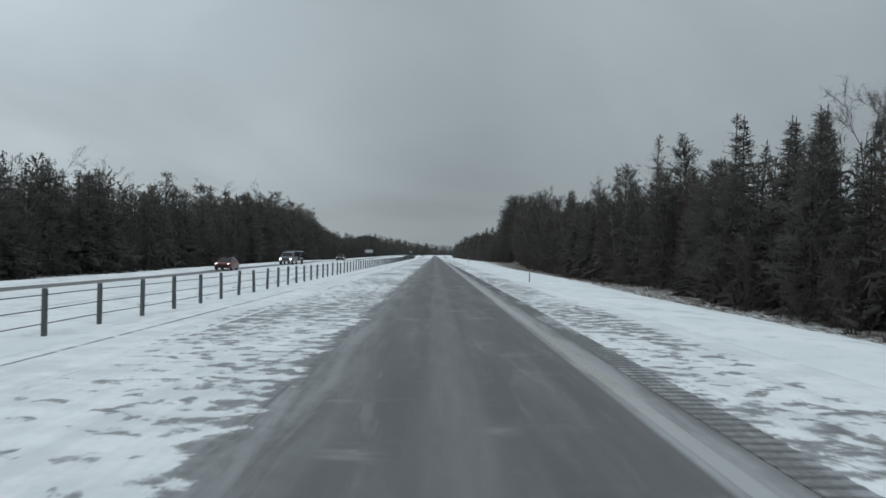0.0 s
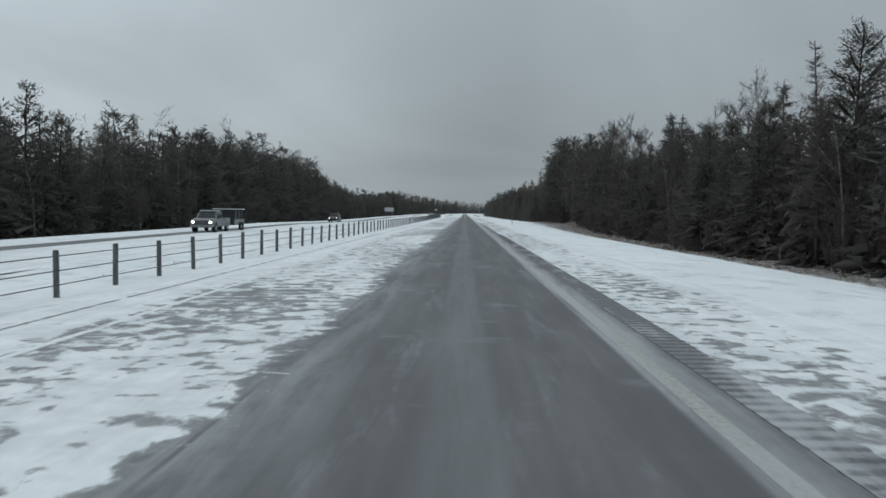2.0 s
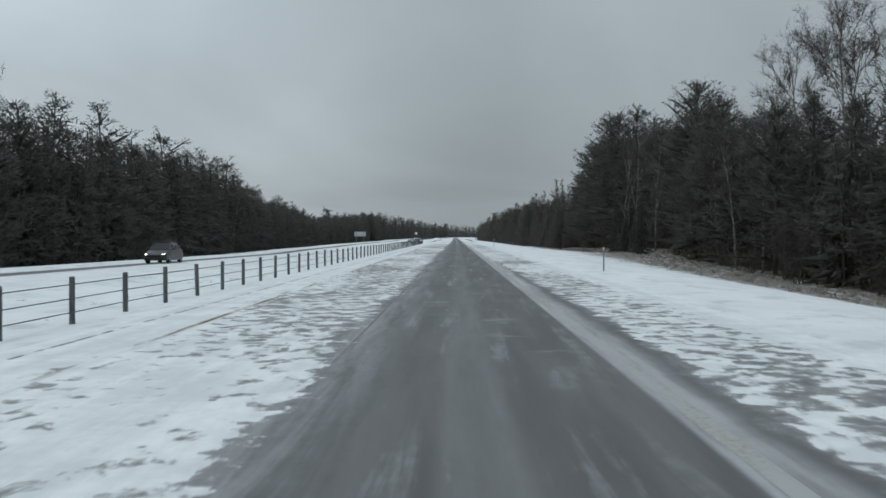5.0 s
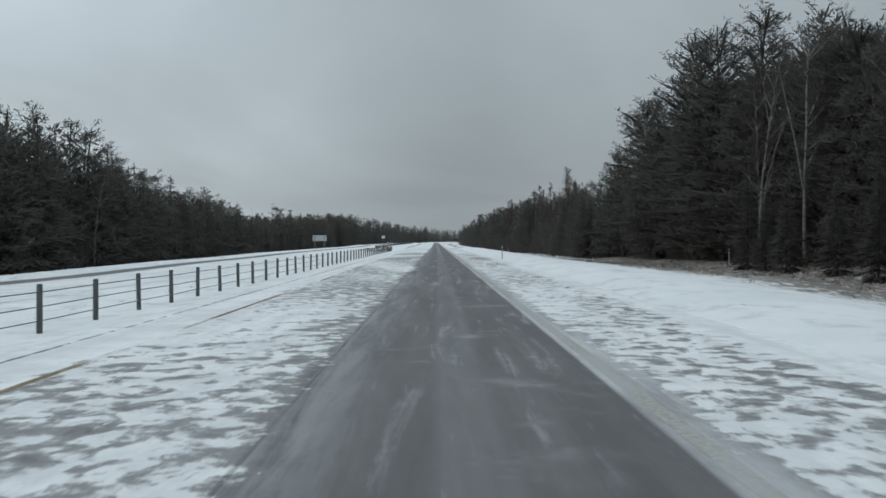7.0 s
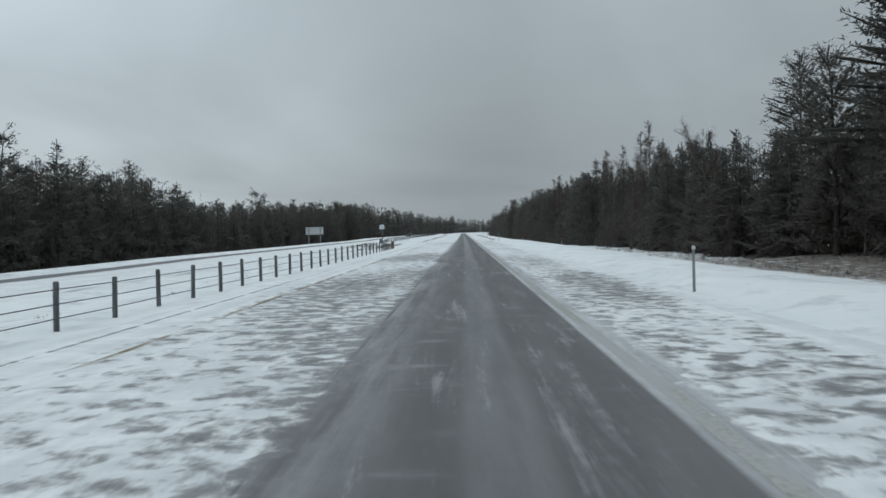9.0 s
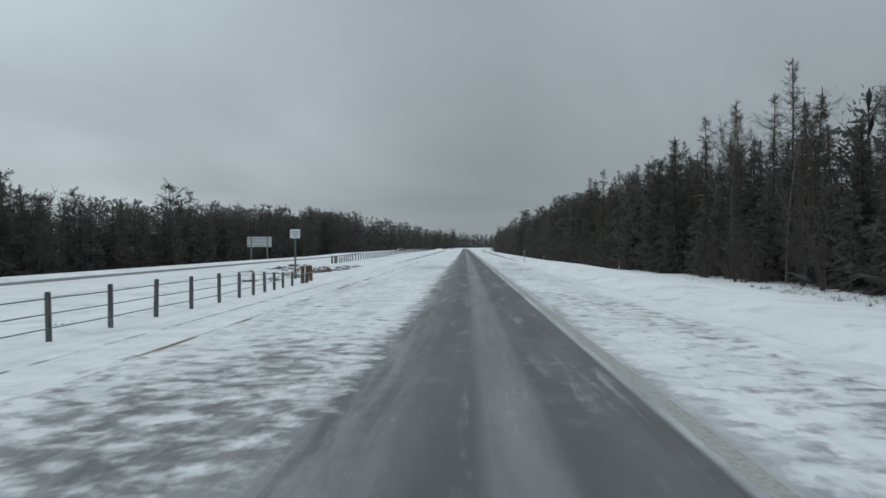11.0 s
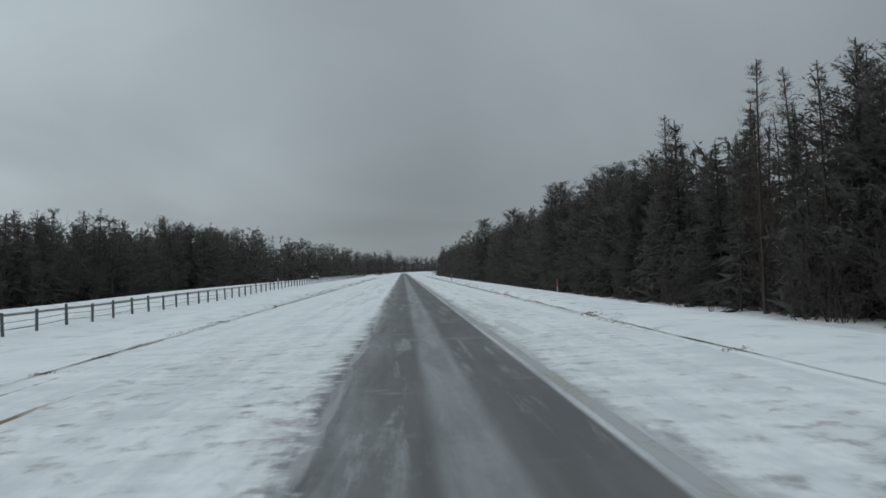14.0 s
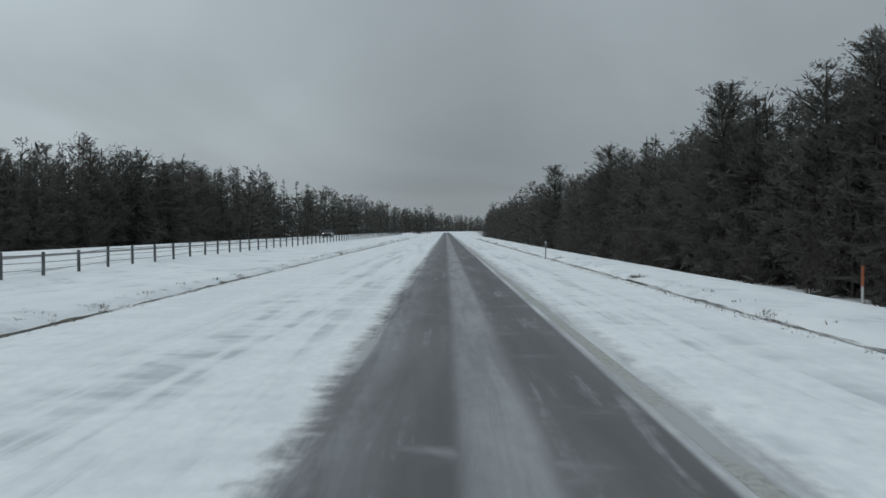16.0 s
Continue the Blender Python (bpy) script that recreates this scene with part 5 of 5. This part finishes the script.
# ---- rocks in the median ----
def rock(x, y, size, squash=0.5):
    bm = fresh()
    bmesh.ops.create_icosphere(bm, subdivisions=3, radius=1.0)
    seed = rng.uniform(0, 90)
    for v in bm.verts:
        d = v.co.normalized()
        k = 1 + 0.5 * noise.noise(d * 1.4 + Vector((seed, 0, 0))) + 0.3 * abs(noise.noise(d * 3.1 + Vector((0, seed, 0)))) + 0.12 * noise.noise(d * 7.0 + Vector((0, 0, seed)))
        v.co = Vector((d.x * k, d.y * k * 0.8, d.z * k * squash)) * size
    ob = link_bm("rock", bm, ROCK)
    ob.matrix_world = pose(x, y, ground_z(x, y) + 0.1 * size * squash, rng.uniform(-8, 8), rng.uniform(-8, 8), rng.uniform(0, 360))
    return tagged(ob, "rough pinkish grey rock poking out of the snow", "rock", "rocks in the median")


for x, y, s, q in ((-10.7, 390.0, 0.65, 0.62), (-11.6, 391.0, 0.5, 0.5), (-12.4, 392.5, 0.75, 0.4), (-13.2, 394.0, 0.8, 0.4), (-14.0, 395.5, 0.6, 0.45), (-13.6, 398.0, 0.7, 0.4), (-12.0, 395.5, 0.6, 0.45),
                   (-10.4, 400.0, 0.5, 0.5), (-11.2, 393.3, 0.4, 0.6), (-10.4, 377.0, 0.35, 0.5), (-11.4, 375.5, 0.5, 0.35), (-12.6, 373.5, 0.45, 0.35), (-14.4, 398.5, 0.7, 0.35)):
    rock(x, y, s, q)


for k in range(16):
    a = k * 2.4
    rock(-12.6 + 3.6 * math.cos(a) * (0.6 + 0.4 * rng.random()), 394.5 + 4.6 * math.sin(a) * (0.6 + 0.4 * rng.random()), rng.uniform(0.35, 0.75), rng.uniform(0.22, 0.36))


def wheel_rut(y0, slope, x0, x1, w):
    """A dark rut that a vehicle left when it crossed the median."""
    verts, faces = [], []
    count = 24
    for k in range(count + 1):
        x = x0 + (x1 - x0) * k / count
        half = 0.5 * w * (0.25 + 0.75 * abs(noise.noise((x * 0.9, y0, 2.0))) * 2)
        for sg in (-1, 1):
            y = y0 + slope * (x - x0) + 0.12 * noise.noise((x * 0.5, y0, 7.0)) + sg * half
            verts.append((x, y, ground_z(x, y) + 0.03))
    for k in range(count):
        b = 2 * k
        faces += [(b, b + 2, b + 3), (b, b + 3, b + 1)]
    ob = new("wheel_rut", mesh_arrays("wheel_rut", verts, faces, [BARE_GROOVE]))
    tagged(ob, "dark wheel rut pressed into the median snow", "wheel rut", kind="structure")


for y0, slope, x0, x1, w in ((388.5, 0.35, -14.5, -9.2, 0.4), (385.8, 0.2, -14.8, -9.4, 0.3), (384.0, 0.3, -14.5, -9.6, 0.35), (382.6, 0.15, -13.6, -10.0, 0.25)):
    wheel_rut(y0, slope, x0, x1, w)


# ---- dead grass ----
def grass(name, label, spots):
    g = Geo()
    for x, y, h in spots:
        base = np.array((x, y, ground_z(x, y) - 0.02))
        for k in range(9):
            p = base + np.array((rng.normal() * 0.1, rng.normal() * 0.1, 0))
            g.blade(p, np.array((rng.normal() * 0.45, rng.normal() * 0.45, 1.0)), h * rng.uniform(0.5, 1.1), 0.025, 0)
    v, f, m = g.arrays()
    return tagged(new(name, mesh_arrays(name, v, f, [GRASS])), label, "grass", kind="stuff")


spots = [(rng.uniform(-7.6, -7.05), rng.uniform(436, 640), rng.uniform(0.04, 0.11)) for k in range(150)]
spots += [(rng.normal() * 0.04 - 6.97, rng.uniform(430, 640), rng.uniform(0.03, 0.07)) for k in range(1500)]
spots += [(rng.uniform(6.1, 6.7), rng.uniform(436, 640), rng.uniform(0.04, 0.1)) for k in range(110)]
spots += [(rng.normal() * 0.04 + 6.0, rng.uniform(430, 640), rng.uniform(0.03, 0.07)) for k in range(1500)]
for k in range(46):
    cx, cy = (-7.02, 6.1)[k % 2] + rng.normal() * 0.08, rng.uniform(408, 640)
    spots += [(cx + rng.normal() * 0.09, cy + rng.normal() * 0.22, rng.uniform(0.05, 0.12)) for j in range(int(rng.integers(4, 14)))]
spots += [(rng.uniform(-13.5, -10), rng.uniform(372, 402), rng.uniform(0.1, 0.25)) for k in range(28)]
for tx, ty, many in ((-15.3, 384.5, 26), (-13.1, 385.5, 16), (-10.9, 381.0, 22), (-10.0, 403.6, 20)):
    spots += [(tx + rng.normal() * 0.35, ty + rng.normal() * 0.5, rng.uniform(0.12, 0.32)) for k in range(many)]
spots += [(rng.uniform(-12, -8.6), rng.uniform(20, 350), rng.uniform(0.05, 0.14)) for k in range(110)]
grass("verge_grass", "tufts of dead grass through the snow at the road's edge", spots)
spots = [(21.6 - abs(rng.normal()) * 3.2, rng.uniform(30, 380), rng.uniform(0.1, 0.34)) for k in range(1900)]
spots += [(25.0 - abs(rng.normal()) * 2.6, rng.uniform(225, 345), rng.uniform(0.08, 0.26)) for k in range(800)]
grass("woodside_grass", "brown dead grass and brush along the woods", spots)


# ---- vehicles on the opposite carriageway ----
def loft(sections):
    """A closed body through rings of (y, half width, z low, z high, top half width)."""
    bm = fresh()
    rings = []
    for y, w, z0, z1, tw in sections:
        c = min(0.12, (z1 - z0) * 0.3)
        pts = [(-w * 0.94, z0), (w * 0.94, z0), (w, z0 + c), (w, z0 + (z1 - z0) * 0.6), (tw, z1 - c * 0.25), (tw * 0.9, z1), (-tw * 0.9, z1), (-tw, z1 - c * 0.25), (-w, z0 + (z1 - z0) * 0.6), (-w, z0 + c)]
        rings.append([bm.verts.new((x, y, z)) for x, z in pts])
    for a, b in zip(rings[:-1], rings[1:]):
        for i in range(len(a)):
            j = (i + 1) % len(a)
            bm.faces.new((a[i], a[j], b[j], b[i]))
    bm.faces.new(rings[0][::-1])
    bm.faces.new(rings[-1])
    return bm


def wheels(ob, half, ys, r):
    for y in ys:
        for sx in (-1, 1):
            bm = rod(fresh(), (sx * (half - 0.2), y, r), (sx * half, y, r), r, r * 0.97, 20)
            w = part("wheel", bm, TYRE, ob)
            part("rim", rod(fresh(), (sx * (half - 0.02), y, r), (sx * (half + 0.012), y, r), r * 0.62, r * 0.55, 14), RIM, w)


def lights(ob, half, y, z, w=0.2, h=0.12):
    for sx in (-1, 1):
        part("headlight", box(fresh(), sx * half - w / 2, sx * half + w / 2, y - 0.05, y + 0.03, z - h / 2, z + h / 2, 0.02), HEADLIGHT, ob, "lit headlight")


def car(x, y, paint, label, tall=0.0):
    """A passenger car that faces the camera's way of coming, its nose towards smaller y."""
    z = left_z(y) - 0.13
    ob = empty("car", x, y, z)
    h = 1.42 + tall
    belt = 0.92 + tall * 0.5
    part("body", loft([(-2.25, 0.72, 0.35, 0.66, 0.68), (-2.05, 0.86, 0.25, 0.78, 0.82), (-1.2, 0.9, 0.22, belt - 0.04, 0.84), (-0.7, 0.9, 0.22, belt, 0.82), (1.3, 0.9, 0.22, belt + 0.03, 0.82), (1.9, 0.88, 0.28, belt, 0.8), (2.25, 0.78, 0.38, 0.8 + tall * 0.6, 0.72)]), paint, ob, smooth_it=False)
    part("cabin_glass", loft([(-1.0, 0.78, belt - 0.06, belt, 0.7), (-0.25, 0.78, belt - 0.05, h - 0.04, 0.6), (0.9, 0.78, belt - 0.05, h - 0.04, 0.6), (1.75, 0.76, belt - 0.06, belt + 0.02 + tall, 0.66)]), GLASS, ob, "dark window glass")
    part("roof", box(fresh(), -0.6, 0.6, -0.3, 1.0 + tall, h - 0.06, h, 0.025), paint, ob)
    part("grille", box(fresh(), -0.45, 0.45, -2.27, -2.2, 0.48, 0.62, 0.01), TRIM, ob)
    part("bumper", box(fresh(), -0.8, 0.8, -2.3, -2.1, 0.28, 0.42, 0.03), TRIM, ob)
    for sx in (-1, 1):
        part("mirror", box(fresh(), sx * 0.97 - 0.09, sx * 0.97 + 0.09, -0.72, -0.6, belt, belt + 0.13, 0.02), paint, ob)
        part("pillar", rod(fresh(), (sx * 0.74, -0.96, belt), (sx * 0.6, -0.27, h - 0.04), 0.04, 0.035, 8), paint, ob)
        part("pillar", rod(fresh(), (sx * 0.78, 0.3, belt), (sx * 0.6, 0.3, h - 0.04), 0.035, 0.03, 8), paint, ob)
        part("pillar", rod(fresh(), (sx * 0.74, 1.7, belt + 0.02), (sx * 0.6, 0.92, h - 0.04), 0.06, 0.05, 8), paint, ob)
    lights(ob, 0.64, -2.14, 0.66)
    wheels(ob, 0.88, (-1.4, 1.35), 0.32)
    return tagged(ob, label, "car", "vehicles on the opposite carriageway")


def pickup(x, y):
    z = left_z(y) - 0.13
    ob = empty("pickup_truck", x, y, z)
    part("body", loft([(-2.85, 0.88, 0.5, 0.98, 0.84), (-2.72, 0.98, 0.44, 1.1, 0.9), (-2.2, 1.0, 0.44, 1.16, 0.92), (-1.35, 1.0, 0.46, 1.2, 0.93), (0.85, 1.0, 0.46, 1.22, 0.95)]), SILVER, ob)
    part("cab_glass", loft([(-1.4, 0.88, 1.14, 1.22, 0.82), (-0.72, 0.88, 1.14, 1.82, 0.7), (0.6, 0.88, 1.14, 1.82, 0.7), (0.82, 0.88, 1.14, 1.28, 0.8)]), GLASS, ob, "dark cab glass")
    part("roof", box(fresh(), -0.72, 0.72, -0.82, 0.68, 1.8, 1.88, 0.03), SIGNFACE, ob, "snow-whitened cab roof")
    for sx in (-1, 1):
        part("pillar", rod(fresh(), (sx * 0.84, -1.36, 1.2), (sx * 0.7, -0.74, 1.82), 0.045, 0.04, 8), SILVER, ob)
        part("pillar", rod(fresh(), (sx * 0.86, 0.0, 1.2), (sx * 0.71, 0.0, 1.82), 0.05, 0.045, 8), SILVER, ob)
        part("pillar", rod(fresh(), (sx * 0.85, 0.72, 1.2), (sx * 0.71, 0.6, 1.82), 0.07, 0.06, 8), SILVER, ob)
        part("bed_side", box(fresh(), sx * 0.95 - 0.05, sx * 0.95 + 0.05, 0.86, 2.84, 0.5, 1.22, 0.03), SILVER, ob)
        part("mirror", box(fresh(), sx * 1.1 - 0.11, sx * 1.1 + 0.11, -1.05, -0.95, 1.2, 1.42, 0.02), TRIM, ob)
        part("wheel_arch", rod(fresh(), (sx * 0.7, -1.85, 0.44), (sx * 1.005, -1.85, 0.44), 0.47, 0.47, 18), TRIM, ob)
    part("bed_floor", box(fresh(), -0.9, 0.9, 0.86, 2.84, 0.6, 0.7, 0.01), TRIM, ob)
    part("tailgate", box(fresh(), -0.95, 0.95, 2.8, 2.88, 0.55, 1.22, 0.02), SILVER, ob)
    grille = part("grille", box(fresh(), -0.55, 0.55, -2.92, -2.8, 0.66, 1.0, 0.02), TRIM, ob, "black grille with bright bars")
    for k in range(3):
        part("bar", box(fresh(), -0.54, 0.54, -2.945, -2.91, 0.72 + 0.1 * k, 0.76 + 0.1 * k, 0.006), RIM, grille)
    part("bumper", box(fresh(), -0.97, 0.97, -3.0, -2.8, 0.4, 0.62, 0.03), RIM, ob, "dull chrome bumper")
    lights(ob, 0.76, -2.82, 0.86, 0.22, 0.15)
    wheels(ob, 1.0, (-1.85, 1.8), 0.4)
    return tagged(ob, "silver pickup truck with lit headlights towing a trailer", "pickup truck", "vehicles on the opposite carriageway")


def trailer(x, y):
    z = left_z(y) - 0.13
    ob = empty("trailer", x, y, z)
    part("deck", box(fresh(), -1.0, 1.0, -1.9, 1.9, 0.5, 0.62, 0.02), TRIM, ob)
    for sx in (-1, 1):
        part("side_board", box(fresh(), sx * 1.0 - 0.03, sx * 1.0 + 0.03, -1.9, 1.9, 0.62, 1.05, 0.01), STEEL, ob, "grey side board")
        for yy in (-1.85, -0.6, 0.65, 1.85):
            part("upright", box(fresh(), sx * 0.99 - 0.04, sx * 0.99 + 0.04, yy - 0.04, yy + 0.04, 0.62, 1.95, 0.008), TRIM, ob)
        part("fender", box(fresh(), sx * 1.12 - 0.1, sx * 1.12 + 0.1, -0.3, 1.4, 0.7, 0.75, 0.02), TRIM, ob)
    # Added dark box gives the open frame its shaded inside.
    part("interior_shade", box(fresh(), -0.9, 0.9, -1.7, 1.7, 0.62, 1.8, 0.08), DARKPAINT, ob, "dark box painted in for the shaded interior")
    part("roof", box(fresh(), -1.06, 1.06, -1.98, 1.98, 1.95, 2.03, 0.03), SIGNFACE, ob, "snow-pale roof")
    part("tow_bar", box(fresh(), -0.05, 0.05, -3.2, -1.8, 0.45, 0.55, 0.01), TRIM, ob)
    wheels(ob, 1.16, (0.15, 0.95), 0.33)
    return tagged(ob, "dark roofed trailer hitched behind the pickup", "trailer", "vehicles on the opposite carriageway")


car(-22.4, 97.0, RED, "dark red car with lit headlights on snowy road")
pickup(-22.4, 138.0)
trailer(-22.4, 144.2)
car(-22.4, 215.0, DARKPAINT, "charcoal car with lit headlights on snowy road", 0.22)
car(-22.4, 640.0, DARKPAINT, "dark car with lit headlights far down the road", 0.15)
